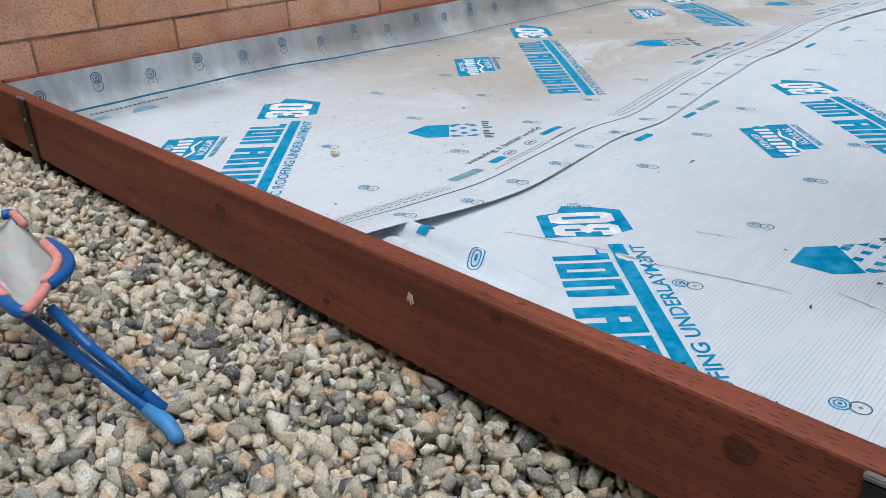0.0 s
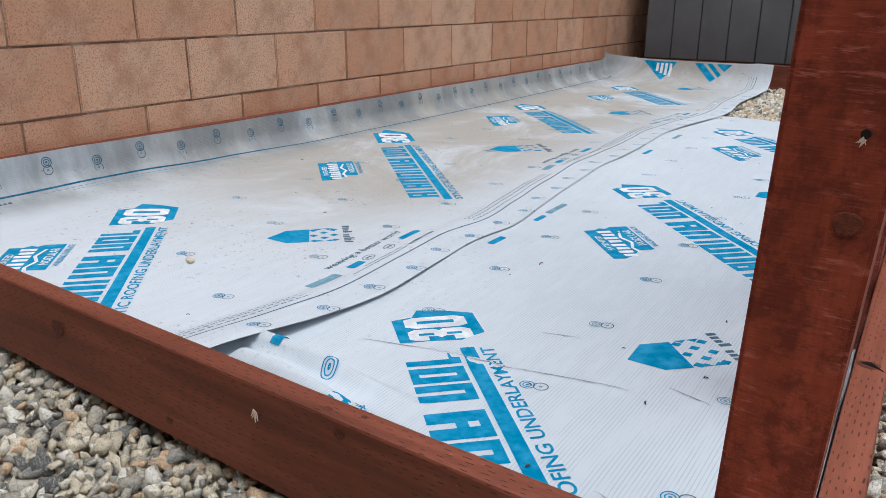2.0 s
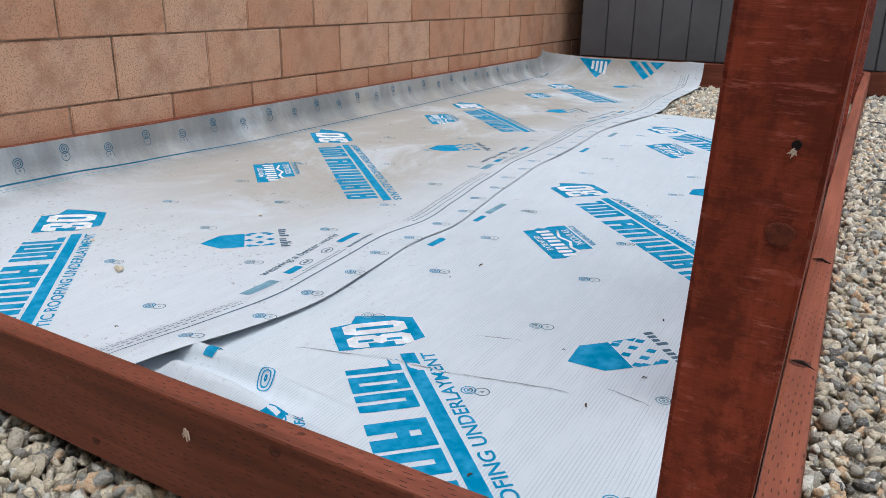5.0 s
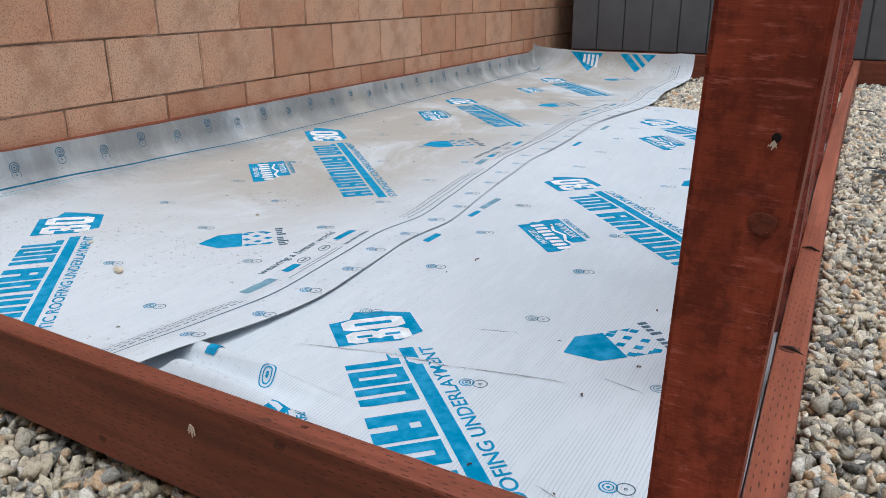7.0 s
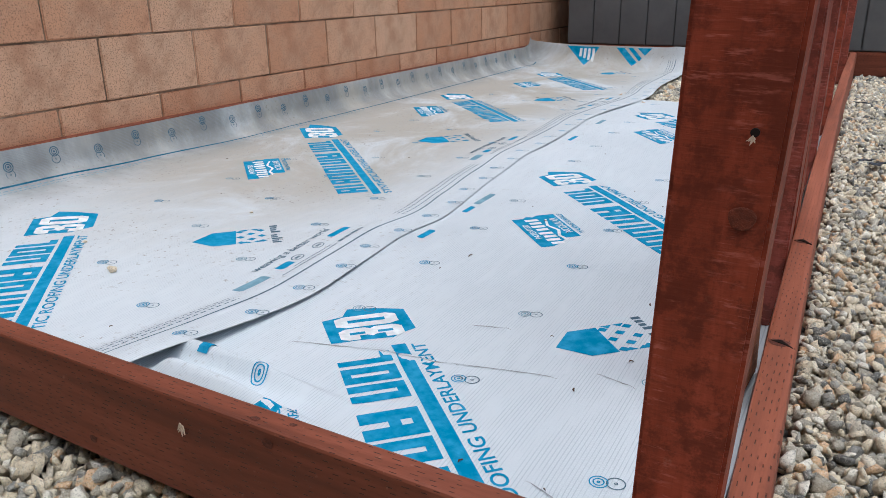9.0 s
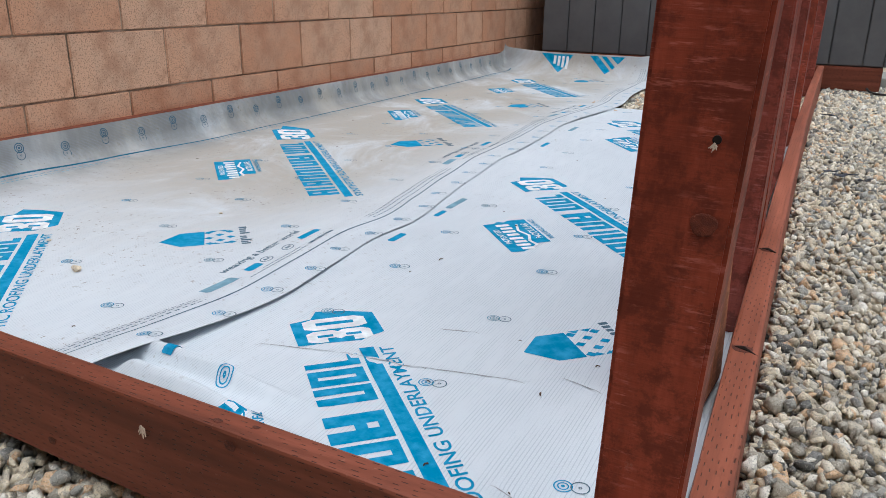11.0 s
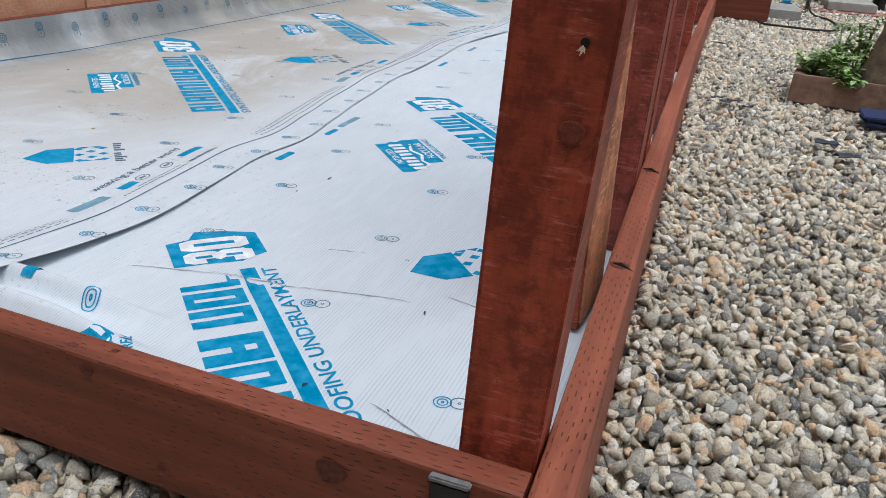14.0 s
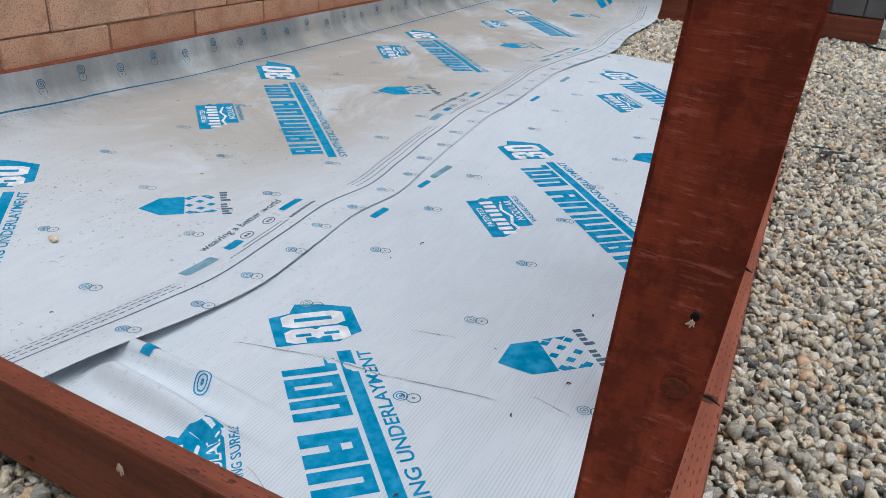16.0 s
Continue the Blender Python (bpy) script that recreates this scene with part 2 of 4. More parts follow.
M_PLANK = plain("weathered_planter_wood", (0.25, 0.155, 0.105), 0.85, var=0.4, scale=25, bump=0.6)
M_SOIL = plain("potting_soil", (0.04, 0.03, 0.022), 0.95, var=0.4, scale=60, bump=0.8)
M_BARK = plain("tree_bark", (0.20, 0.15, 0.10), 0.95, var=0.5, scale=25, bump=1.0)
M_LEAF = plain("green_leaf", (0.33, 0.48, 0.17), 0.75, var=0.45, scale=40)
M_CABLE = plain("black_cable", (0.025, 0.022, 0.02), 0.6)
M_NAVY = plain("navy_plastic", (0.03, 0.045, 0.12), 0.45, var=0.1)
M_CYAN = plain("cyan_plastic", (0.03, 0.30, 0.55), 0.45, var=0.1)
M_BARE = plain("bare_splinter", (0.62, 0.48, 0.36), 0.9, var=0.15, scale=200)
M_KNOT = plain("dark_knot", (0.085, 0.020, 0.011), 0.6, var=0.6, scale=150, bump=0.6, c2=(0.17, 0.042, 0.020))
M_RING = plain("red_knot", (0.15, 0.034, 0.016), 0.6, var=0.4, scale=120, bump=0.6, c2=(0.25, 0.052, 0.024))
M_DARK = plain("recess_shade", (0.012, 0.006, 0.004), 0.9, var=0.2)
M_DEBRIS = plain("dry_leaf_bit", (0.10, 0.055, 0.035), 0.9, var=0.4, scale=80)


# ---- mesh helpers ----
def link(name, bm, mat, parent=None, label="", smooth=False, m=None):
    me = bpy.data.meshes.new(name)
    bm.normal_update()
    bm.to_mesh(me)
    bm.free()
    for mm in (mat if isinstance(mat, (list, tuple)) else [mat]):
        me.materials.append(mm)
    if smooth:
        me.polygons.foreach_set("use_smooth", [True] * len(me.polygons))
    ob = new(name, me)
    if m is not None:
        ob.matrix_basis = m
    if parent:
        ob.parent = parent
    if label:
        ob["label"] = label
    return ob


def part(name, bm, mat, parent, label="", smooth=False, m=None):
    return link(name, bm, mat, parent, label, smooth, m)


def empty(name, label, category, at=(0, 0, 0), group="", kind=""):
    ob = new(name)
    ob.location = at
    return tagged(ob, label, category, group, kind)


def box_bm(lo, hi, bevel=0.0, cuts=0, rough=0.0, seed=0):
    bm = bmesh.new()
    bmesh.ops.create_cube(bm, size=1)
    for v in bm.verts:
        v.co = Vector([lo[i] + (v.co[i] + 0.5) * (hi[i] - lo[i]) for i in range(3)])
    if bevel:
        bmesh.ops.bevel(bm, geom=bm.edges[:], offset=bevel, segments=2, affect="EDGES")
    if cuts:
        ax = max(range(3), key=lambda i: hi[i] - lo[i])
        es = [e for e in bm.edges if abs((e.verts[0].co - e.verts[1].co)[ax]) > 0.6 * (hi[ax] - lo[ax])]
        bmesh.ops.subdivide_edges(bm, edges=es, cuts=cuts, use_grid_fill=True)
        if rough:
            for v in bm.verts:
                v.co += Vector([noise.noise(v.co * 3.0 + Vector((seed, i * 7.3, 0))) * rough for i in range(3)])
    return bm


def tube_bm(pts, r, seg=10, caps=True):
    bm = bmesh.new()
    rings, side = [], None
    for i, p in enumerate(pts):
        p = Vector(p)
        d = (Vector(pts[min(i + 1, len(pts) - 1)]) - Vector(pts[max(i - 1, 0)])).normalized()
        if side is None:
            side = d.orthogonal().normalized()
        side = (side - d * side.dot(d)).normalized()
        up = d.cross(side)
        rad = r[i] if isinstance(r, (list, tuple)) else r
        rings.append([bm.verts.new(p + (side * math.cos(a) + up * math.sin(a)) * rad) for a in [2 * math.pi * k / seg for k in range(seg)]])
    for a, b in zip(rings, rings[1:]):
        for k in range(seg):
            bm.faces.new((a[k], a[(k + 1) % seg], b[(k + 1) % seg], b[k]))
    if caps:
        bm.faces.new(rings[0][::-1])
        bm.faces.new(rings[-1])
    return bm


def smooth_path(pts, n=8):
    out = []
    pts = [Vector(p) for p in pts]
    for i in range(len(pts) - 1):
        a, b, c, d = pts[max(i - 1, 0)], pts[i], pts[i + 1], pts[min(i + 2, len(pts) - 1)]
        for k in range(n):
            t = k / n
            out.append(0.5 * (2 * b + (c - a) * t + (2 * a - 5 * b + 4 * c - d) * t * t + (3 * b - a - 3 * c + d) * t ** 3))
    return out + [pts[-1]]


# ---- plan ----
TOP = 0.166          # top of the timber frame
FRONT_Y = 1.453       # outer face of the front board
END_Y = 6.37         # inner face of the end board
WALL_X = -2.229      # face of the block wall
SHED_Y = 6.62        # face of the shed


def rail_x(y):
    """Inner face of the long outer rail, which bows slightly inwards."""
    s = min(1.0, max(0.0, (y - 1.45) / 4.2))
    return -0.088 - 0.052 * (1 - (1 - s) ** 2)


def front_dy(x):
    """The front board stands slightly askew: its shift along y."""
    return -0.034 * (x + 0.85)


SEAM_Y0, SEAM_DY = 1.40, 0.20
SEAM = (-1.02, -0.975, -0.940, -0.918, -0.94, -0.963, -0.945, -0.975, -1.005, -1.02, -1.042, -1.045, -1.052, -1.062, -1.08, -1.062, -1.03, -1.01, -1.015, -1.035, -1.05, -1.055, -1.055, -1.055, -1.055, -1.055, -1.055)


def seam_x(y):
    """Edge of the upper sheet, wavering along the overlap."""
    s = max(0.0, (y - SEAM_Y0) / SEAM_DY)
    i = min(int(s), len(SEAM) - 3)
    t = min(1.0, s - i)
    a, b, c, d = SEAM[max(i - 1, 0)], SEAM[i], SEAM[i + 1], SEAM[i + 2]
    return 0.5 * (2 * b + (c - a) * t + (2 * a - 5 * b + 4 * c - d) * t * t + (3 * b - a - 3 * c + d) * t ** 3) + 0.003 * math.sin(9 * y)


def smooth(t):
    t = min(1.0, max(0.0, t))
    return t * t * (3 - 2 * t)


BASE_Z = 0.03
# sharp creases pressed into the lower sheet: ends, height, half width
CREASES = ((-0.84, 1.83, -0.67, 1.874, 0.0035, 0.006), (-0.69, 1.872, -0.54, 1.886, 0.004, 0.006), (-0.56, 1.885, -0.385, 1.922, 0.004, 0.006), (-0.60, 2.03, -0.52, 2.052, 0.003, 0.006), (-0.34, 1.962, -0.27, 1.945, 0.003, 0.006), (-0.33, 1.66, -0.22, 1.61, 0.004, 0.007), (-0.62, 1.60, -0.40, 1.50, 0.005, 0.010))


def sheet_y(x, y):
    """Near the front board the sheets follow its skew."""
    return y + front_dy(x) * (1 - smooth((y - 1.488) / 0.35))


def base_z(x, y):
    """Height of the bed of gravel under the sheets."""
    return BASE_Z + 0.0035 * noise.noise(Vector((x * 2.1, y * 2.1, 0.3))) + 0.0012 * noise.noise(Vector((x * 9, y * 9, 1.3)))


def floor_z(x, y):
    """Height of the lower sheet, with two soft pleats near the front board."""
    z = base_z(x, y)
    for px, py, qx, qy, h, w in ((-0.93, 1.717, -0.60, 1.702, 0.030, 0.0145), (-0.90, 1.648, -0.56, 1.618, 0.034, 0.018)):
        dx, dy = qx - px, qy - py
        t = ((x - px) * dx + (y - py) * dy) / (dx * dx + dy * dy)
        d = math.hypot(x - px - t * dx, y - py - t * dy)
        z += h * math.exp(-abs(d / w) ** 2.6) * smooth((1.05 - t) / 0.8) * smooth((t + 0.25) / 0.2)
    for px, py, qx, qy, h, w in CREASES:
        dx, dy = qx - px, qy - py
        t = ((x - px) * dx + (y - py) * dy) / (dx * dx + dy * dy)
        if -0.1 < t < 1.1:
            d = ((x - px) * dy - (y - py) * dx) / math.hypot(dx, dy)
            z += h * math.exp(-abs(d / w)) * smooth(t / 0.1) * smooth((1 - t) / 0.1)
    return z


def upper_z(x, y):
    """Height of the upper sheet: floor, lifted lip at the overlap, then up the board along the wall."""
    z = base_z(x, y)
    d = seam_x(y) - x
    if d < 0.35:
        lip = 0.004 + 0.024 * math.exp(-((y - 1.62) / 0.22) ** 2) + 0.008 * max(0, noise.noise(Vector((0.7, y * 2.3, 4.0))))
        z += lip * (1 - smooth((d - 0.02) / 0.16))
        z += 0.005 * math.exp(-((d - 0.11 - 0.02 * math.sin(5 * y)) / 0.03) ** 2)
    s = max(0.0, -1.72 - x)
    z += 0.13 * s * s
    return z


# ---- the sheets ----
LIFT_Y = 6.06        # where the upper sheet starts to climb the end board
FLAP_X = -2.105      # where it starts to climb the board along the wall


def upper_point(x, y):
    """Point of the upper sheet; x past FLAP_X and y past LIFT_Y run on up the flaps."""
    up = 0.0
    if x < FLAP_X:
        r = FLAP_X - x
        a = min(r / 0.075, 1.25)
        xx = FLAP_X - 0.075 * math.sin(a) - max(0, r - 0.094) * 0.2
        up = 0.075 * (1 - math.cos(a)) + max(0, r - 0.094) * 0.97
    else:
        xx = x
    yy, lift = y, 0.0
    if y > LIFT_Y:
        r = y - LIFT_Y
        a = min(r / 0.13, 1.35)
        yy = LIFT_Y + 0.13 * math.sin(a) + max(0, r - 0.1755) * 0.2
        lift = 0.13 * (1 - math.cos(a)) + max(0, r - 0.1755) * 0.97
    z = upper_z(max(xx, FLAP_X), min(yy, LIFT_Y))
    ripple = 0.0014 * noise.noise(Vector((0.0, y * 5.0, 9.0))) if x < FLAP_X else 0.0
    return Vector((xx + ripple, yy, z + max(up, lift) + 0.25 * min(up, lift)))


def lower_point(x, y):
    z = floor_z(x, y)
    r = x - (rail_x(y) - 0.026)
    xx = x
    if r > 0:
        a = min(r / 0.022, 1.45)
        xx = rail_x(y) - 0.026 + 0.022 * math.sin(a) + 0.002 * noise.noise(Vector((3.0, y * 6.0, 2.0)))
        z += 0.022 * (1 - math.cos(a)) + max(0.0, r - 0.0319) * 0.99
    e = FRONT_Y + 0.10 + front_dy(x) - y
    if e > 0:
        z += 0.4 * e * e / 0.1
    return Vector((xx, y, z))


def side_edge(y):
    """How far past the rail's foot the lower sheet runs on, up the rail's inner face, with a torn edge."""
    return 0.085 + 0.035 * noise.noise(Vector((y * 1.9, 6.0, 0.0))) + 0.010 * noise.noise(Vector((y * 8.0, 2.0, 0.0))) - 0.05 * smooth((y - 3.6) / 0.8)


def grid_mesh(name, fn, us, vs, mat):
    n, k = len(us), len(vs)
    verts = [fn(u, v) for v in vs for u in us]
    faces = [(j * n + i, j * n + i + 1, (j + 1) * n + i + 1, (j + 1) * n + i) for j in range(k - 1) for i in range(n - 1)]
    me = bpy.data.meshes.new(name)
    me.from_pydata(verts, [], faces)
    me.materials.append(mat)
    me.polygons.foreach_set("use_smooth", [True] * len(faces))
    me.update()
    return new(name, me)


def steps(a, b, d):
    n = max(1, round(abs(b - a) / d))
    return [a + (b - a) * i / n for i in range(n + 1)]


lower_sheet = grid_mesh(
    "lower_underlayment_sheet",
    lambda u, v: (lambda y: (lambda x: lower_point(x, sheet_y(x, y)))((seam_x(y) - 0.14) * (1 - u) + (rail_x(y) + side_edge(y)) * u))(v + (0.05 * u + 0.02 * math.sin(9 * u)) * smooth((v - 4.3) / 0.6)),
    steps(0, 0.864, 0.009) + steps(0.868, 1.0, 0.004), steps(1.489, 2.4, 0.008) + steps(2.416, 4.83, 0.016), M_SHEET)
tagged(lower_sheet, "white woven roofing underlayment with blue printing laid over gravel", "underlayment")

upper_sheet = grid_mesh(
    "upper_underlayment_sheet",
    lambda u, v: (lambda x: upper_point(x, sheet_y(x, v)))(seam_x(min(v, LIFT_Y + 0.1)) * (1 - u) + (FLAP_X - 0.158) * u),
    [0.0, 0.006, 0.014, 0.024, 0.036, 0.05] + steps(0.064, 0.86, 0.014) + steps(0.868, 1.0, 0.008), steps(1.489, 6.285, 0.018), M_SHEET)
tagged(upper_sheet, "white woven roofing underlayment turned up against the boards", "underlayment")


# ---- printing on the sheets ----
S2 = math.sqrt(0.5)


def print_mesh(name, polys, place, surf, mat, parent, label="", cut=0.03, lift=0.0005):
    """A printed shape: local polygons laid on a sheet's surface."""
    bm = bmesh.new()
    for poly in polys:
        vs = [bm.verts.new((*p, 0)) for p in poly]
        bm.faces.new(vs)
    bmesh.ops.triangulate(bm, faces=bm.faces[:])
    for _ in range(4):
        es = [e for e in bm.edges if e.calc_length() > cut]
        if not es:
            break
        bmesh.ops.subdivide_edges(bm, edges=es, cuts=1)
        bmesh.ops.triangulate(bm, faces=[f for f in bm.faces if len(f.verts) > 3])
    lay(bm, place, surf, lift)
    return link(name, bm, mat, parent, label)


def lay(bm, place, surf, lift):
    for v in bm.verts:
        x, y = place(v.co.x, v.co.y)
        p = surf(x, y)
        nrm = (surf(x + 0.006, y) - surf(x - 0.006, y)).cross(surf(x, y + 0.006) - surf(x, y - 0.006)).normalized()
        v.co = p + nrm * lift
    bmesh.ops.delete(bm, geom=[v for v in bm.verts if v.co.y < FRONT_Y + 0.035 + front_dy(v.co.x)], context="VERTS")
    for f in bm.faces:
        f.normal_update()
        if f.normal.z < 0:
            f.normal_flip()


TEXTS = {}


def text_tris(body):
    """Outline triangles of a line of writing, one unit high, from x = 0."""
    if body not in TEXTS:
        cu = bpy.data.curves.new("lettering", "FONT")
        cu.body, cu.size, cu.offset, cu.resolution_u = body, 1.0, 0.014, 3
        ob = new("lettering", cu)
        bpy.context.view_layer.update()
        me = bpy.data.meshes.new_from_object(ob.evaluated_get(bpy.context.evaluated_depsgraph_get()))
        co = np.array([v.co[:2] for v in me.vertices])
        lo, hi = co.min(0), co.max(0)
        co = (co - lo) / (hi - lo)
        TEXTS[body] = (co, [tuple(p.vertices) for p in me.polygons])
        bpy.data.objects.remove(ob)
        bpy.data.curves.remove(cu)
        bpy.data.meshes.remove(me)
    return TEXTS[body]


def print_text(name, body, rect, place, surf, mat, parent, label="", lift=0.0006):
    """Writing stretched into the local rectangle (a0, b0, a1, b1)."""
    co, faces = text_tris(body)
    a0, b0, a1, b1 = rect
    bm = bmesh.new()
    vs = [bm.verts.new((a0 + (a1 - a0) * c[0], b0 + (b1 - b0) * c[1], 0)) for c in co]
    for f in faces:
        try:
            bm.faces.new([vs[i] for i in f])
        except ValueError:
            pass
    lay(bm, place, surf, lift)
    return link(name, bm, mat, parent, label)


def frame_at(origin, du, dv):
    """Local (a, b) to the plan: origin + a * du + b * dv."""
    return lambda a, b: (origin[0] + a * du[0] + b * dv[0], origin[1] + a * du[1] + b * dv[1])


def rect(a0, b0, a1, b1):
    return [(a0, b0), (a1, b0), (a1, b1), (a0, b1)]


def heading(end, start, surf, parent, badge=1.0, lo=-0.65):
    """The large diagonal heading: a row of tall block shapes, a bar, a caption and a badge. end, start: its two ends along the top."""
    du = Vector((end[0] - start[0], end[1] - start[1])) / 0.65
    dv = Vector((-S2, -S2))
    place = frame_at(end, du, dv)
    # tall block shapes, each with a slot (widths from the far end inwards)
    a, polys = 0.0, []
    for w, form in ((0.036, "l"), (0.051, "o"), (0.051, "u"), (0.014, ""), (0.072, "m"), (0.056, "u"), (0.028, "i"), (0.056, "n"), (0.056, "n"), (0.044, "t"), (0.028, "i"), (0.044, "t")):
        b1 = a
        a -= w + 0.008
        b0 = b1 - w
        if b0 < lo:
            break
        # two thick strokes bridged at alternating heights, plain shapes in place of the brand's letters
        if form == "":
            continue
        if w < 0.04:
            polys += [rect(b0 + 0.002, -0.09, b0 + 0.019, 0)] + ([rect(b0 + 0.019, -0.09, b1, -0.072)] if form == "l" else [])
            continue
        t = 0.40 * w
        polys += [rect(b0, -0.09, b0 + t, 0), rect(b1 - t, -0.09, b1, 0)]
        if form in "ont":
            polys.append(rect(b0 + t, -0.014, b1 - t, 0))
        if form in "oum":
            polys.append(rect(b0 + t, -0.09, b1 - t, -0.074))
        if form in "mt":
            polys.append(rect(b0 + t, -0.058, b1 - t, -0.040))
    print_mesh("block_lettering", polys, place, surf, M_BLUE, parent)
    print_mesh("printed_bar", [rect(max(lo, -0.65), -0.123, 0.02, -0.098)], place, surf, M_BLUE, parent)
    words = "SYNTHETIC ROOFING UNDERLAYMENT"
    if lo > -0.64:
        k = int(round(len(words) * (0.65 + lo) / 0.665))
        words = words[k:].strip()
    print_text("printed_caption", words, (max(lo, -0.65), -0.155, 0.015, -0.131), place, surf, M_BLUE, parent)
    s = badge
    outline = [(0.052, -0.001), (0.052 + 0.097 * s, 0.001), (0.052 + 0.106 * s, -0.038), (0.052 + 0.137 * s, -0.052), (0.052 + 0.128 * s, -0.100), (0.052 + 0.109 * s, -0.154),
               (0.052 + 0.023 * s, -0.156), (0.052 + 0.011 * s, -0.128), (0.052 - 0.002 * s, -0.110), (0.052 + 0.002 * s, -0.050)]
    bd = print_mesh("badge", [outline], place, surf, M_BLUE, parent)
    for_digits = lambda p, q: place(0.056 + 0.098 * s * p, -0.134 + 0.114 * q)
    zero = [[(0.52, 0.16), (0.60, 0.0), (0.92, 0.0), (1.0, 0.16), (1.0, 0.84), (0.92, 1.0), (0.60, 1.0), (0.52, 0.84)]]
    three = [[(0.0, 0.12), (0.08, 0.0), (0.38, 0.0), (0.47, 0.12), (0.47, 0.42), (0.40, 0.5), (0.47, 0.58), (0.47, 0.88), (0.38, 1.0), (0.08, 1.0), (0.0, 0.88), (0.0, 0.70), (0.16, 0.70), (0.16, 0.58), (0.10, 0.5), (0.16, 0.42), (0.16, 0.30), (0.0, 0.30)]]
    print_mesh("badge_number", zero + three, for_digits, surf, M_WHITEINK, bd, lift=0.0009)
    for slot in (rect(0.70, 0.2, 0.82, 0.8), rect(0.20, 0.16, 0.29, 0.40), rect(0.20, 0.60, 0.29, 0.84)):
        print_mesh("badge_slot", [slot], for_digits, surf, M_BLUE, bd, lift=0.0013)


def footing_box(start, end, surf, parent):
    """The small printed box: solid bands with light writing."""
    du = Vector((end[0] - start[0], end[1] - start[1])) / 0.219
    place = frame_at(start, du, Vector((-S2, -S2)))
    box = print_mesh("printed_box", [[(0.0, 0.0), (0.219, 0.0), (0.219, -0.030), (0.232, -0.045), (0.224, -0.060), (0.236, -0.075), (0.236, -0.122), (0.05, -0.122), (0.05, -0.085), (0.034, -0.070), (0.018, -0.060), (0.0, -0.030)]],
                     place, surf, M_BLUE, parent)
    print_text("box_writing", "PATENTED", (0.06, -0.026, 0.17, -0.010), place, surf, M_WHITEINK, box, lift=0.0009)
    bars = []
    for i in range(8):
        bars.append(rect(0.012 + 0.025 * i + 0.004 * (i > 3), -0.066, 0.028 + 0.025 * i + 0.004 * (i > 3), -0.034 + 0.004 * (i % 2)))
    tagged(print_mesh("brand_mark", bars, place, surf, M_WHITEINK, box, lift=0.0009), kind="stuff")
    print_mesh("wave", [[(0.03, -0.078), (0.07, -0.070), (0.11, -0.084), (0.15, -0.070), (0.2, -0.084), (0.2, -0.090), (0.15, -0.078), (0.11, -0.092), (0.07, -0.078), (0.04, -0.086)]], place, surf, M_WHITEINK, box, lift=0.0009)
    print_text("box_writing", "NODULAR", (0.085, -0.117, 0.205, -0.096), place, surf, M_WHITEINK, box, lift=0.0009)
    print_text("printed_caption", "WALKING SURFACE", (0.07, -0.143, 0.230, -0.128), place, surf, M_BLUE, parent)


def house_mark(tip, surf, parent, k=1.0):
    """The printed house-shaped mark with its lattice half and the name beside it as plain bars."""
    place = frame_at(tip, Vector((S2, S2)) * k, Vector((-S2, S2)) * k)
    print_mesh("house_mark", [[(0, 0), (0.045, -0.045), (0.096, -0.045), (0.100, 0.051), (0.045, 0.05)]], place, surf, M_BLUE, parent)
    cells = []
    for i in range(3):
        for j in range(5):
            p, q = 0.108 + 0.024 * i, -0.038 + 0.0195 * j
            if (i + j) % 2 == 0:
                cells.append([(p - 0.011, q), (p, q - 0.009), (p + 0.011, q), (p, q + 0.009)])
    for q, s in ((-0.045, 1), (0.053, -1)):
        for p in (0.120, 0.144):
            cells.append([(p - 0.012, q), (p + 0.012, q), (p, q + 0.011 * s)])
    print_mesh("lattice", cells, place, surf, M_BLUE, parent)
    name = [rect(0.176, -0.062 + 0.0135 * i, 0.176 + (0.020, 0.016, 0.024, 0.015, 0.015)[i], -0.053 + 0.0135 * i) for i in range(5)]
    name += [rect(0.178, 0.016 + 0.0145 * i, 0.178 + (0.022, 0.014, 0.016, 0.018)[i], 0.026 + 0.0145 * i) for i in range(4)]
    tagged(print_mesh("brand_mark", name, place, surf, M_DARKINK, parent), kind="stuff")


def lane(c, w):
    """Plan point at distance c from the upper sheet's free edge."""
    return (seam_x(min(w, LIFT_Y + 0.1)) - c, w)


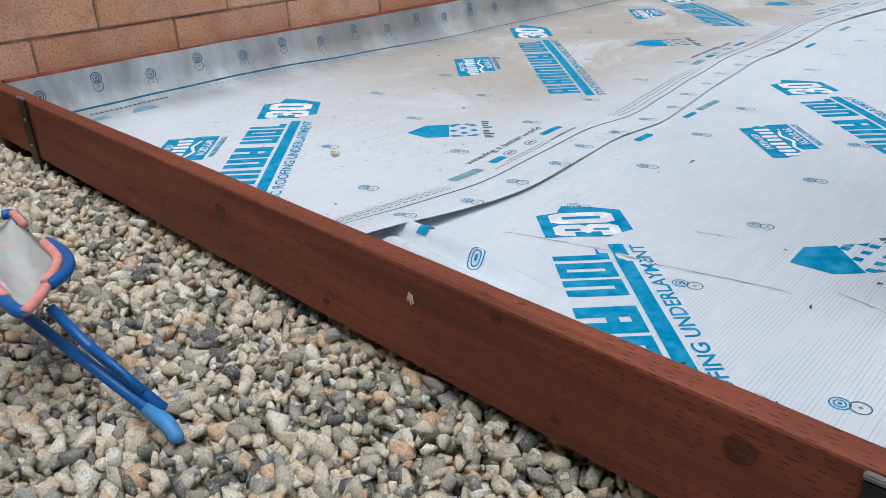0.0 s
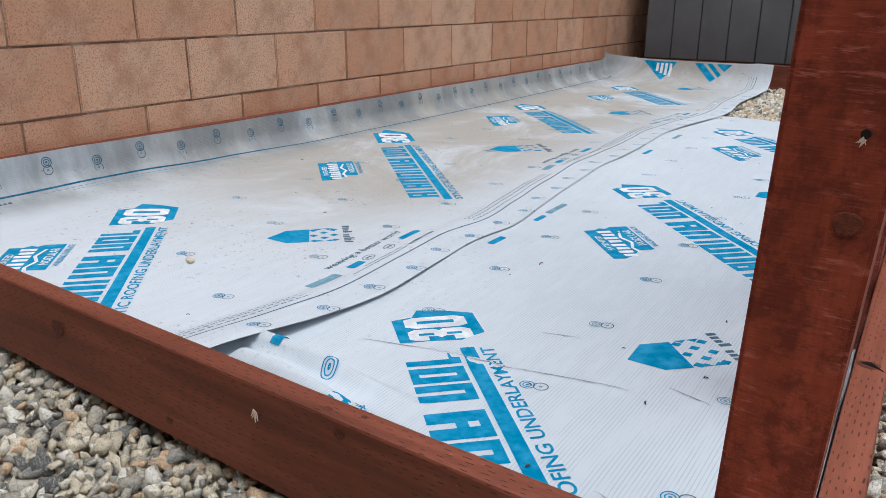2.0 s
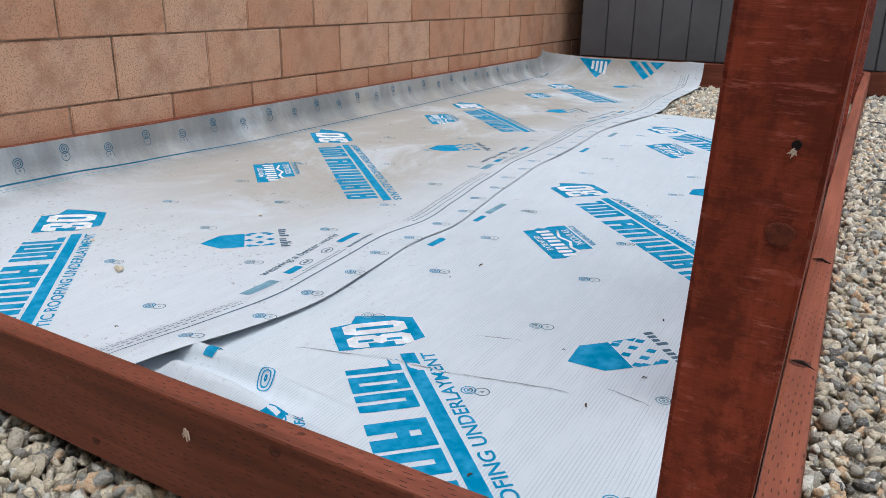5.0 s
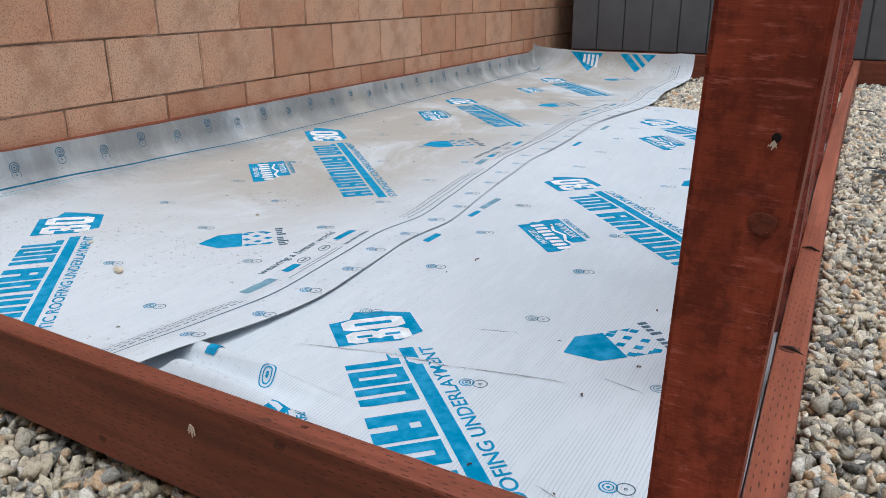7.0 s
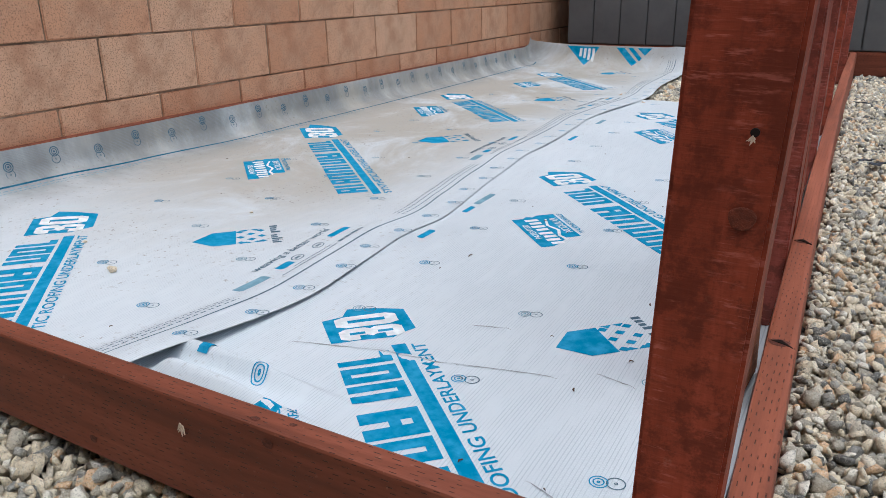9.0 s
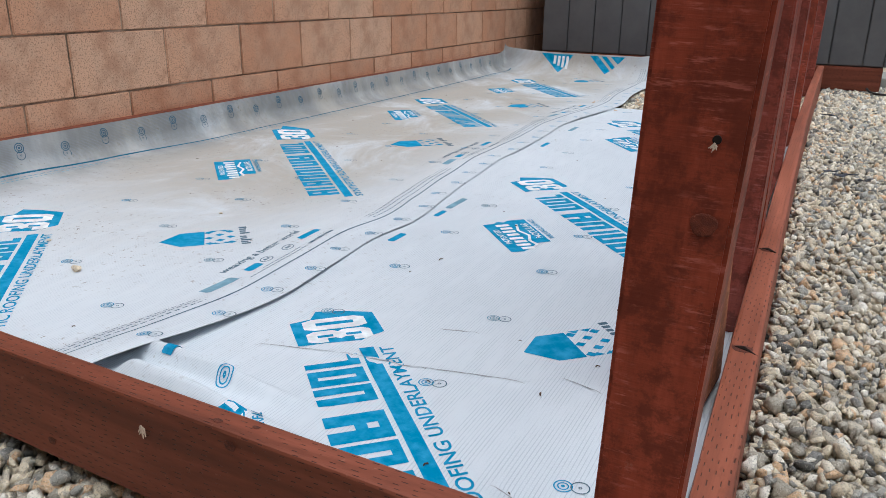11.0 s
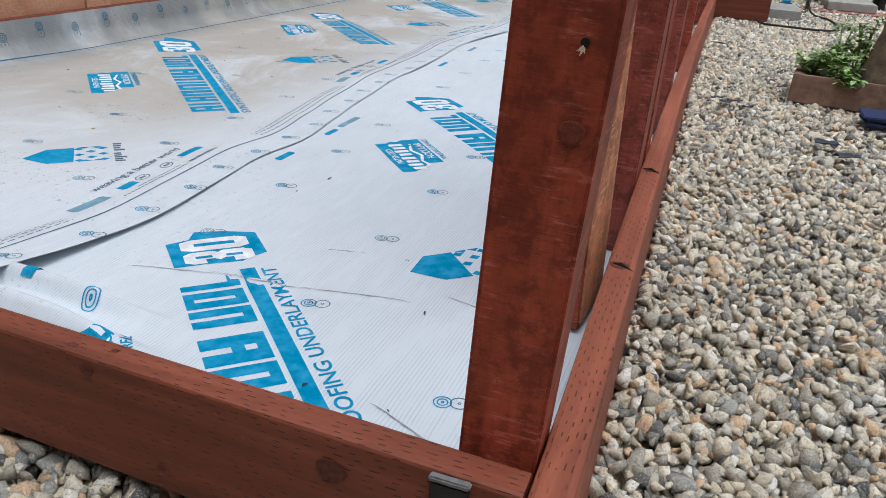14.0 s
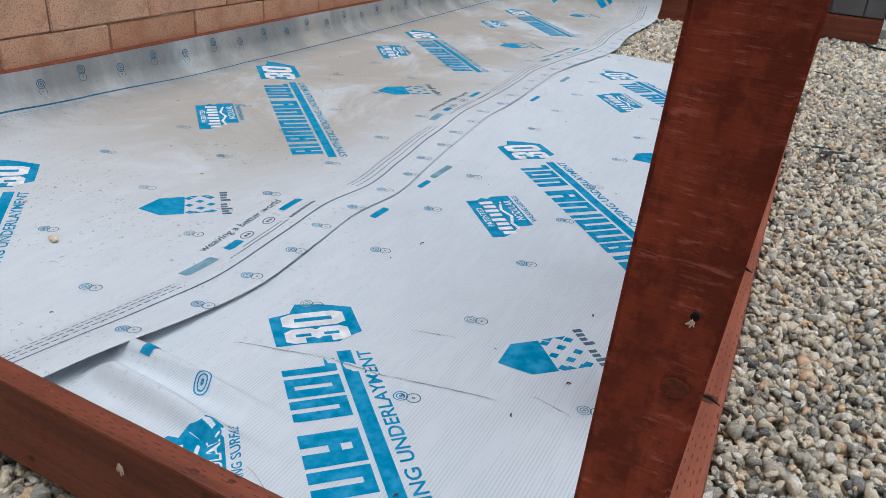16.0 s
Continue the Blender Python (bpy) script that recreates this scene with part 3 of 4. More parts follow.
def slogan(y0, surf, parent, k=1.0):
    """The strip of small printing along the free edge: slogan, badges and lines too small to read."""
    at = lambda p, q: lane(q, y0 + p * k)
    print_text("printed_slogan", "weaving a better world", (0.0, 0.186, 0.315, 0.212), at, surf, M_DARKINK, parent)
    for a, b, w, h, m in ((-0.10, 0.142, 0.09, 0.026, M_PALE), (0.035, 0.146, 0.05, 0.022, M_BLUE), (0.270, 0.156, 0.085, 0.018, M_BLUE)):
        print_mesh("printed_badge", [[(a, b + 0.005), (a + 0.006, b), (a + w, b), (a + w, b + h - 0.005), (a + w - 0.006, b + h), (a, b + h)]], at, surf, m, parent)
    for a in (0.115, 0.205):
        ring = [(a + 0.021 * math.cos(t), 0.160 + 0.013 * math.sin(t)) for t in [i * math.pi / 10 for i in range(20)]]
        inner = [(a + 0.018 * math.cos(t), 0.160 + 0.0105 * math.sin(t)) for t in [i * math.pi / 10 for i in range(20)]]
        print_mesh("ring_badge", [[ring[i], ring[(i + 1) % 20], inner[(i + 1) % 20], inner[i]] for i in range(20)] + [rect(a - 0.010, 0.156, a - 0.001, 0.164), rect(a + 0.002, 0.156, a + 0.010, 0.164)], at, surf, M_DARKINK, parent)
    lines = []
    for i in range(20):
        lines.append(rect(0.00 + 0.0115 * i, 0.1180, 0.008 + 0.0115 * i, 0.1225))
    for i in range(14):
        lines.append(rect(0.06 + 0.0115 * i, 0.1300, 0.068 + 0.0115 * i, 0.1335))
    for i in range(11):
        lines.append(rect(0.245 + 0.0105 * i, 0.118, 0.2525 + 0.0105 * i, 0.128))
    tagged(print_mesh("small_print", lines, at, surf, M_DARKINK, parent), kind="stuff")


def stripe(c, y0, y1, surf, parent, mat, w=0.0035, dash=0.0):
    polys, y = [], y0
    d = dash or 0.03
    while y < y1 - 1e-6:
        e = min(y1, y + d)
        polys.append([lane(c - w / 2, y), lane(c - w / 2, e), lane(c + w / 2, e), lane(c + w / 2, y)])
        y += d * (1.45 if dash else 1)
    return print_mesh("printed_stripe", polys, lambda a, b: (a, b), surf, mat, parent, cut=9)


UP, LOW = upper_point, lower_point
heading((-0.732, 1.818), (-0.732 + 0.460, 1.818 - 0.460), LOW, lower_sheet, 1.0, lo=-0.52)
heading((-0.767, 2.976), (-0.300, 2.475), LOW, lower_sheet, 1.2)
heading((-0.812, 4.240), (-0.352, 3.750), LOW, lower_sheet, 1.1)
heading((-1.761, 1.952), (-1.286, 1.467), UP, upper_sheet, 1.3, lo=-0.52)
heading((-1.883, 3.219), (-1.318, 2.647), UP, upper_sheet, 1.5)
heading((-1.872, 4.374), (-1.422, 3.918), UP, upper_sheet, 1.35)
heading((-1.80, 5.52), (-1.387, 5.056), UP, upper_sheet, 1.35)
footing_box((-0.634, 2.485), (-0.78, 2.648), LOW, lower_sheet)
footing_box((-0.672, 3.778), (-0.825, 3.968), LOW, lower_sheet)
footing_box((-0.63, 1.395), (-0.78, 1.552), LOW, lower_sheet)
footing_box((-1.693, 2.679), (-1.873, 2.855), UP, upper_sheet)
footing_box((-1.784, 3.93), (-1.935, 4.11), UP, upper_sheet)
footing_box((-1.748, 5.04), (-1.88, 5.18), UP, upper_sheet)
footing_box((-1.67, 1.60), (-1.82, 1.75), UP, upper_sheet)
house_mark((-0.426, 2.022), LOW, lower_sheet)
house_mark((-0.50, 3.26), LOW, lower_sheet)
house_mark((-1.391, 2.147), UP, upper_sheet, 1.05)
house_mark((-1.519, 3.435), UP, upper_sheet, 1.2)
house_mark((-1.51, 4.60), UP, upper_sheet, 1.1)
house_mark((-1.55, 5.84), UP, upper_sheet, 1.0)
for y0 in (2.06, 3.33, 4.50):
    slogan(y0, UP, upper_sheet)
stripe(0.088, 1.50, 6.20, UP, upper_sheet, M_DARKINK, 0.004)
for c in (0.106, 0.120, 0.134):
    for y0, y1 in ((1.50, 1.92), (2.56, 3.16), (3.72, 4.30), (5.0, 5.6), (5.9, 6.2)):
        stripe(c, y0, y1, UP, upper_sheet, M_DARKINK, 0.003, 0.012)
# the same stripes along the edge at the wall, which wander from the flap down to the floor
def wall_lane(c, y):
    k = ((1.4, 0.050), (2.3, 0.050), (2.65, 0.036), (3.25, 0.005), (4.1, -0.015), (6.2, 0.0))
    for (ya, ca), (yb, cb) in zip(k, k[1:]):
        if y <= yb:
            return (FLAP_X - c - ca - (cb - ca) * smooth((y - ya) / (yb - ya)), y)
    return (FLAP_X - c, y)


for c, w, m, dash, spans in ((0.0, 0.0066, M_TEAL, 0, ((1.5, 6.1),)), (-0.016, 0.0032, M_PALE, 0.014, ((2.02, 2.72), (3.0, 3.9), (4.3, 5.2), (5.5, 6.0))), (-0.027, 0.0026, M_PALE, 0.010, ((2.10, 2.62), (3.0, 3.9), (5.5, 6.0)))):
    for y0, y1 in spans:
        polys, y, d = [], y0, dash or 0.03
        while y < y1 - 1e-6:
            polys.append([wall_lane(c - w / 2, y), wall_lane(c - w / 2, y + d), wall_lane(c + w / 2, y + d), wall_lane(c + w / 2, y)])
            y += d * (1.5 if dash else 1)
        print_mesh("printed_stripe", polys, lambda a, b: (a, b), UP, m, upper_sheet, cut=9)
# small print beside that stripe at the front: one line and two pale badges
polys = []
for k in range(17):
    polys.append([wall_lane(q, 1.70 + 0.0135 * k + e) for q, e in ((-0.030, 0), (-0.030, 0.010), (-0.022, 0.010), (-0.022, 0))])
tagged(print_mesh("small_print", polys, lambda a, b: (a, b), UP, M_DARKINK, upper_sheet), kind="stuff")
for ya, yb, q0, q1 in ((1.66, 1.74, -0.075, -0.052), (1.79, 1.87, -0.082, -0.050)):
    print_mesh("printed_badge", [[wall_lane(q0, ya), wall_lane(q0, yb), wall_lane(q1, yb - 0.01), wall_lane(q1, ya + 0.02)]], lambda a, b: (a, b), UP, M_PALE, upper_sheet)


def target_mesh(name, mat, r=0.0122, thin=False):
    bm = bmesh.new()
    for r0, r1 in (((0.85, 1.0), (0.47, 0.61), (0.04, 0.2)) if not thin else ((0.86, 1.0), (0.1, 0.2))):
        ra = [bm.verts.new((r * r0 * math.cos(t), r * r0 * math.sin(t), 0)) for t in [i * math.pi / 12 for i in range(24)]]
        rb = [bm.verts.new((r * r1 * math.cos(t), r * r1 * math.sin(t), 0)) for t in [i * math.pi / 12 for i in range(24)]]
        for i in range(24):
            bm.faces.new((ra[i], rb[i], rb[(i + 1) % 24], ra[(i + 1) % 24]))
    me = bpy.data.meshes.new(name)
    bm.to_mesh(me)
    bm.free()
    me.materials.append(mat)
    return me


T_TEAL = target_mesh("dark_target_mark", M_TEAL, 0.0128)
T_BLUE, T_PALE, T_THIN = target_mesh("target_mark", M_BLUE), target_mesh("faded_target_mark", M_PALE), target_mesh("oval_mark", M_DARKINK, thin=True)


def target(x, y, surf, parent, me=None, pair=True, k=1.0, toward=(0.7, 0.2)):
    for dx, dy, m in ((0, 0, me or T_BLUE), (0.029 * toward[0], 0.029 * toward[1], T_THIN))[: 2 if pair else 1]:
        a, b = x + dx * k, y + dy * k
        p = surf(a, b)
        ex = (surf(a + 0.008, b) - surf(a - 0.008, b)).normalized()
        ey = (surf(a, b + 0.008) - surf(a, b - 0.008)).normalized()
        nz = ex.cross(ey).normalized()
        ey = nz.cross(ex)
        ob = new("target_mark", m)
        ob.matrix_basis = Matrix.Translation(p + nz * 0.0007) @ Matrix((ex, ey, nz)).transposed().to_4x4() @ Matrix.Scale(k, 4)
        ob.parent = parent


for i in range(12):
    target(-0.800 - 0.012 * i, 1.732 + 0.272 * i, LOW, lower_sheet, T_PALE if i % 3 == 1 else T_BLUE) if 0 < i and 1.732 + 0.272 * i < 4.75 else None
    target(-0.522 - 0.004 * i, 1.852 + 0.275 * i, LOW, lower_sheet, T_PALE if i % 3 == 1 else T_BLUE) if 1.852 + 0.275 * i < 4.75 else None
    target(-0.250 - 0.006 * i, 1.700 + 0.274 * i, LOW, lower_sheet, T_PALE if i % 2 == 1 else T_BLUE) if 1.70 + 0.274 * i < 4.7 else None
for i in range(15):
    target(-1.195 - 0.03 * i * 0.29, 1.830 + 0.283 * i, UP, upper_sheet, T_PALE if i % 3 == 1 else T_BLUE)
    target(-1.470 - 0.03 * i * 0.29, 1.959 + 0.290 * i, UP, upper_sheet, T_PALE if i % 3 == 1 else T_BLUE)
    target(-1.740 - 0.02 * i * 0.29, 1.790 + 0.292 * i, UP, upper_sheet, T_PALE if i % 2 == 1 else T_BLUE)
for i in range(30):
    x, y = lane(0.030 if i % 2 else 0.045, 1.736 + 0.141 * i)
    target(x, y, UP, upper_sheet)
for i in range(29):
    target(FLAP_X - (0.128 if i % 2 else 0.109), 1.606 + 0.1536 * i, UP, upper_sheet, T_TEAL, k=1.2, toward=(0.66, 0.0))
# the mark that bends over the fold near the front board
for ra, rb in ((0.85, 1.0), (0.47, 0.61), (0.04, 0.2)):
    ring = [[(-0.788 + 0.0145 * r * math.cos(t), 1.700 + 0.0145 * r * math.sin(t)) for t in [i * math.pi / 16 for i in range(33)]] for r in (ra, rb)]
    print_mesh("target_ring", [[ring[0][i], ring[1][i], ring[1][i + 1], ring[0][i + 1]] for i in range(32)], lambda a, b: (a, b), LOW, M_BLUE, lower_sheet, cut=9, lift=0.0012)
# fragments of the printing where the sheet climbs the end board
print_mesh("printed_box", [[(-1.905, 6.275), (-1.672, 6.275), (-1.758, 6.135)]], lambda a, b: (a, b), UP, M_BLUE, upper_sheet)
tagged(print_mesh("brand_mark", [rect(-1.81 + 0.03 * i, 6.205 - 0.012 * i, -1.792 + 0.03 * i, 6.262) for i in range(4)], lambda a, b: (a, b), UP, M_WHITEINK, upper_sheet, lift=0.0009), kind="stuff")
print_mesh("printed_box", [[(-1.555, 6.275), (-1.50, 6.275), (-1.40, 6.175), (-1.43, 6.145)], [(-1.475, 6.275), (-1.44, 6.275), (-1.372, 6.205), (-1.388, 6.185)], [(-1.41, 6.275), (-1.31, 6.275), (-1.355, 6.225)]], lambda a, b: (a, b), UP, M_BLUE, upper_sheet)
print_mesh("printed_badge", [[(-0.924, 1.706), (-0.902, 1.705), (-0.896, 1.724), (-0.916, 1.727)]], lambda a, b: (a, b), LOW, M_BLUE, lower_sheet, cut=0.006, lift=0.0015)
# thin grey lines that paint the shade along the sharp creases
M_CREASE_SHADE = plain("crease_shade_grey", (0.36, 0.37, 0.38), 0.8, var=0.35, scale=60)
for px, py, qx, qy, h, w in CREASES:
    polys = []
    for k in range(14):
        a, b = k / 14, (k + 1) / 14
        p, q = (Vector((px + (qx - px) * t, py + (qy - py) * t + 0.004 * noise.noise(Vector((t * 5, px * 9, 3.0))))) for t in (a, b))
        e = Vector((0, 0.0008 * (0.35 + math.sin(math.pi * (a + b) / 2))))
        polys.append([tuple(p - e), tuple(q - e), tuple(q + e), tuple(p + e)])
    print_mesh("crease_shade", polys, lambda a, b: (a, b), LOW, M_CREASE_SHADE, lower_sheet, cut=9)
# printing of the lower sheet that peeps out beside the overlap
for x, y0, y1, w, m in ((-0.922, 2.42, 2.49, 0.020, M_BLUE), (-0.924, 2.66, 2.72, 0.017, M_BLUE), (-0.929, 2.745, 2.86, 0.020, M_PALE), (-1.0, 3.70, 3.79, 0.017, M_BLUE), (-1.01, 4.08, 4.19, 0.019, M_PALE)):
    print_mesh("printed_badge", [[(x - w / 2, y0 + 0.006), (x - w / 2 + 0.006, y0), (x + w / 2, y0), (x + w / 2, y1 - 0.006), (x + w / 2 - 0.006, y1), (x - w / 2, y1)]], lambda a, b: (a, b), LOW, m, lower_sheet, cut=0.012)


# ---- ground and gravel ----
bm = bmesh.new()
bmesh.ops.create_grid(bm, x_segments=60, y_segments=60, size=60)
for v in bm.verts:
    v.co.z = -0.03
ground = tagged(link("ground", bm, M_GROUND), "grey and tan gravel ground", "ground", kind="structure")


def stone_shapes(rng, count, sub):
    """Angular crushed stones: convex hulls of random points, the near ones with more facets."""
    out = []
    for i in range(count):
        bm = bmesh.new()
        sc = (rng.uniform(1.0, 1.45), rng.uniform(0.75, 1.05), rng.uniform(0.48, 0.78))
        for _ in range(12 if sub > 1 else 10):
            p = Vector(rng.normal(size=3)).normalized()
            p = p * rng.uniform(0.86, 1.10) / max(1.0, 1.03 * max(abs(c) for c in p))
            bm.verts.new((p.x * sc[0], p.y * sc[1], p.z * sc[2]))
        hull = bmesh.ops.convex_hull(bm, input=bm.verts[:])
        bmesh.ops.delete(bm, geom=[g for g in hull["geom_interior"] if isinstance(g, bmesh.types.BMVert)], context="VERTS")
        bm.verts.index_update()
        out.append((np.array([v.co[:] for v in bm.verts]), np.array([[l.index for l in f.verts] for f in bm.faces])))
        bm.free()
    return out


def scatter(name, label, area, step, size, sub, seed, z=0.0, skip=None, layers=1, extra=None):
    """Loose stones over a rectangle of the plan, one joined mesh."""
    rng = np.random.default_rng(seed)
    shapes = stone_shapes(rng, 40, sub)
    x0, y0, x1, y1 = area
    V, F, base = [], [], 0
    for layer in range(layers):
        for gx in np.arange(x0, x1, step):
            for gy in np.arange(y0, y1, step):
                x, y = gx + rng.uniform(-0.6, 0.6) * step, gy + rng.uniform(-0.6, 0.6) * step
                if skip and skip(x, y):
                    continue
                v, f = shapes[rng.integers(len(shapes))]
                s = size * float(np.clip(rng.lognormal(0, 0.30), 0.5, 1.8))
                q = Euler(rng.uniform(0, 6.28, 3) * np.array([0.20, 0.20, 1.0])).to_matrix()
                h = z - 0.008 - 0.016 * (layers - 1 - layer) + rng.uniform(-0.009, 0.006) + (extra(x, y) if extra else 0.0)
                V.append((v * s) @ np.array(q).T + np.array([x, y, h]))
                F.append(f + base)
                base += len(v)
    V, F = np.concatenate(V), np.concatenate(F)
    me = bpy.data.meshes.new(name)
    me.vertices.add(len(V))
    me.vertices.foreach_set("co", V.astype(np.float32).ravel())
    me.loops.add(F.size)
    me.loops.foreach_set("vertex_index", F.astype(np.int32).ravel())
    me.polygons.add(len(F))
    me.polygons.foreach_set("loop_start", np.arange(0, F.size, 3, dtype=np.int32))
    me.polygons.foreach_set("loop_total", np.full(len(F), 3, dtype=np.int32))
    me.update(calc_edges=True)
    me.materials.append(M_STONE)
    return tagged(new(name, me), label, "gravel", kind="stuff")


heap = lambda x, y: 0.009 * smooth((y - 1.30) / 0.12)
scatter("gravel", "grey and tan crushed gravel before the front board", (-2.35, 0.92, -0.03, 1.50), 0.0143, 0.0112, 2, 3, extra=heap, layers=2, skip=lambda x, y: x < -1.35 and y < 1.15)
scatter("gravel", "pale grey and tan gravel beside the rail", (-0.06, 1.30, 0.95, 3.0), 0.0134, 0.0103, 2, 5, skip=lambda x, y: x < rail_x(y) + 0.040 or x > 0.30 + 0.26 * (y - 1.3), layers=2)
scatter("gravel", "pale grey and tan gravel further along the rail", (-0.12, 2.98, 1.6, 5.0), 0.0138, 0.0118, 1, 6, skip=lambda x, y: x < rail_x(y) + 0.040 or x > 0.72 + 0.24 * (y - 3.0))
scatter("gravel", "pale grey and tan gravel towards the paving", (-0.12, 4.98, 2.6, 9.5), 0.0185, 0.0165, 1, 7, skip=lambda x, y: x < rail_x(y) + 0.040 or x > 0.72 + 0.24 * (y - 3.0) or (y > 6.60 and x < 0.24))
scatter("gravel", "pale gravel left bare between sheet and end board", (-1.45, 4.6, -0.13, 6.37), 0.0165, 0.0150, 1, 9, z=0.012, skip=lambda x, y: (y < 4.75) or x < seam_x(y) - 0.2)

# ---- block wall ----
wall = empty("wall_block", "tan concrete block wall with recessed mortar joints", "wall", kind="structure")
part("mortar_core", box_bm((WALL_X - 0.20, -0.6, -0.10), (WALL_X - 0.0055, 9.4, 2.05)), M_MORTAR, wall)


def block_mesh(w, seed):
    bm = box_bm((0, 0.0029, 0.0029), (0.09, w - 0.0029, 0.2032 - 0.0029), 0.0030)
    rng = random.Random(seed)
    for v in bm.verts:
        v.co += Vector((rng.uniform(-0.0008, 0.0008), rng.uniform(-0.0015, 0.0015), rng.uniform(-0.0015, 0.0015)))
    me = bpy.data.meshes.new("block")
    bm.to_mesh(me)
    bm.free()
    me.materials.append(M_BLOCK)
    return me


BLOCKS = [block_mesh(0.406, i) for i in range(5)]
brng = random.Random(4)
COURSE0 = 0.2484
for c in range(-1, 9):
    z = COURSE0 + 0.2032 * c
    off = 2.6295 if c % 2 == 0 else 2.8517
    for k in range(-8, 16):
        ob = new("block", BLOCKS[brng.randrange(5)])
        ob.location = (WALL_X - 0.09 + brng.uniform(-0.0015, 0.0015), off + 0.406 * k, z)
        ob.parent = wall

# ---- timber frame ----
frame_thing = empty("timber_frame", "low red-stained timber frame of boards set on edge on gravel", "timber frame")
FRONT_L = WALL_X + 0.042


def board_bm(lo, hi, seed, r=0.004):
    """A board along x or y with eased edges and a slight waver."""
    ax = 0 if hi[0] - lo[0] > hi[1] - lo[1] else 1
    o = 1 - ax
    bm = bmesh.new()
    rows = []
    for a in steps(lo[ax], hi[ax], 0.06):
        wob = Vector((0.0018 * noise.noise(Vector((a * 2.0, seed, 0.0))), 0.0016 * noise.noise(Vector((a * 2.6, seed, 5.0)))))
        nick = 0.0012 * noise.noise(Vector((a * 14.0, seed, 9.0)))
        l, h, t = lo[o] + wob.x, hi[o] + wob.x, hi[2] + wob.y
        e = r + nick
        sec = [(l, lo[2]), (l, t - e), (l + 0.3 * e, t - 0.3 * e), (l + e, t), (h - e, t), (h - 0.3 * e, t - 0.3 * e), (h, t - e), (h, lo[2])]
        rows.append([bm.verts.new((a, c, z) if ax == 0 else (c, a, z)) for c, z in sec])
    for p, q in zip(rows, rows[1:]):
        for i in range(8):
            bm.faces.new((p[i], p[(i + 1) % 8], q[(i + 1) % 8], q[i]))
    bm.faces.new(rows[0])
    bm.faces.new(rows[-1][::-1])
    bmesh.ops.recalc_face_normals(bm, faces=bm.faces[:])
    return bm


front_bm = board_bm((WALL_X + 0.003, FRONT_Y, 0.031), (-0.0905, FRONT_Y + 0.034, TOP), 1)
for v in front_bm.verts:
    v.co.y += front_dy(v.co.x)
front = part("front_board", front_bm, M_FRONT, frame_thing, "dark red-stained incised board with knots")
back = part("wall_board", board_bm((WALL_X + 0.002, FRONT_Y + 0.088, -0.05), (WALL_X + 0.037, END_Y, TOP - 0.002), 2), M_FRONT, frame_thing)
bm = bmesh.new()
rows = []
for y in steps(FRONT_Y - 0.028, END_Y, 0.08):
    x = rail_x(y)
    w = 0.038
    wob = 0.002 * noise.noise(Vector((y * 2.2, 0.4, 8.0)))
    t = TOP + 0.001 + 0.002 * noise.noise(Vector((y * 1.7, 3.4, 2.0)))
    sec = [(x, -0.05), (x, t - 0.006), (x + 0.0015, t - 0.0015), (x + 0.006, t), (x + w - 0.008, t), (x + w - 0.002, t - 0.002), (x + w, t - 0.008), (x + w, -0.05)]
    rows.append([bm.verts.new((a + wob, y, b)) for a, b in sec])
for a, b in zip(rows, rows[1:]):
    for i in range(8):
        bm.faces.new((a[i], a[(i + 1) % 8], b[(i + 1) % 8], b[i]))
bm.faces.new(rows[0])
bm.faces.new(rows[-1][::-1])
bmesh.ops.recalc_face_normals(bm, faces=bm.faces[:])
rail = part("side_rail", bm, M_RAIL, frame_thing, "red-stained incised rail with a knotty notch", smooth=False)
part("end_board", board_bm((WALL_X + 0.002, END_Y + 0.002, -0.05), (rail_x(END_Y) + 0.034, END_Y + 0.040, TOP), 5), M_FRONT, frame_thing)


def strap(x, z1, name, w=0.034):
    fy = FRONT_Y + front_dy(x + w / 2)
    st = part(name, box_bm((x, fy - 0.006, -0.04), (x + w, fy - 0.0015, z1), 0.0012), M_BLACK, frame_thing, "black steel stake strapped to the board")
    part("bent_lip", box_bm((x - 0.001, fy - 0.0075, z1 + 0.0005), (x + w + 0.001, fy + 0.001, z1 + 0.006), 0.0015), M_STEEL, st, "worn bare metal edge")
    for z in (0.06, 0.12):
        bmn = bmesh.new()
        bmesh.ops.create_uvsphere(bmn, u_segments=10, v_segments=6, radius=0.004)
        part("nail_head", bmn, M_STEEL, st, m=Matrix.Translation((x + w / 2, fy - 0.006, z)))


strap(-0.168, 0.158, "steel_stake")
strap(-1.972, 0.166, "steel_stake", 0.040)


def knot(at, r, parent, axis, sx=1.0, mat=None):
    """A round knot, slightly domed, on a board's face; axis: the face's outward direction."""
    bm = bmesh.new()
    ring0 = None
    for k, (f, h) in enumerate(((1.0, -0.0003), (0.86, 0.0002), (0.7, -0.0001), (0.45, 0.0002), (0.0, 0.0001))):
        if f == 0:
            c = bm.verts.new((0, 0, h))
            for i in range(20):
                bm.faces.new((ring0[i], ring0[(i + 1) % 20], c))
            break
        ring = [bm.verts.new((r * f * sx * math.cos(t) * (1 + 0.1 * math.sin(3 * t + k)), r * f * math.sin(t) * (1 + 0.08 * math.cos(2 * t)), h)) for t in [i * math.pi / 10 for i in range(20)]]
        if ring0:
            for i in range(20):
                bm.faces.new((ring0[i], ring0[(i + 1) % 20], ring[(i + 1) % 20], ring[i]))
        ring0 = ring
    q = Vector((0, 0, 1)).rotation_difference(Vector(axis)).to_matrix().to_4x4()
    return part("knot", bm, mat or M_KNOT, parent, "dark round knot", smooth=True, m=Matrix.Translation(at) @ q)


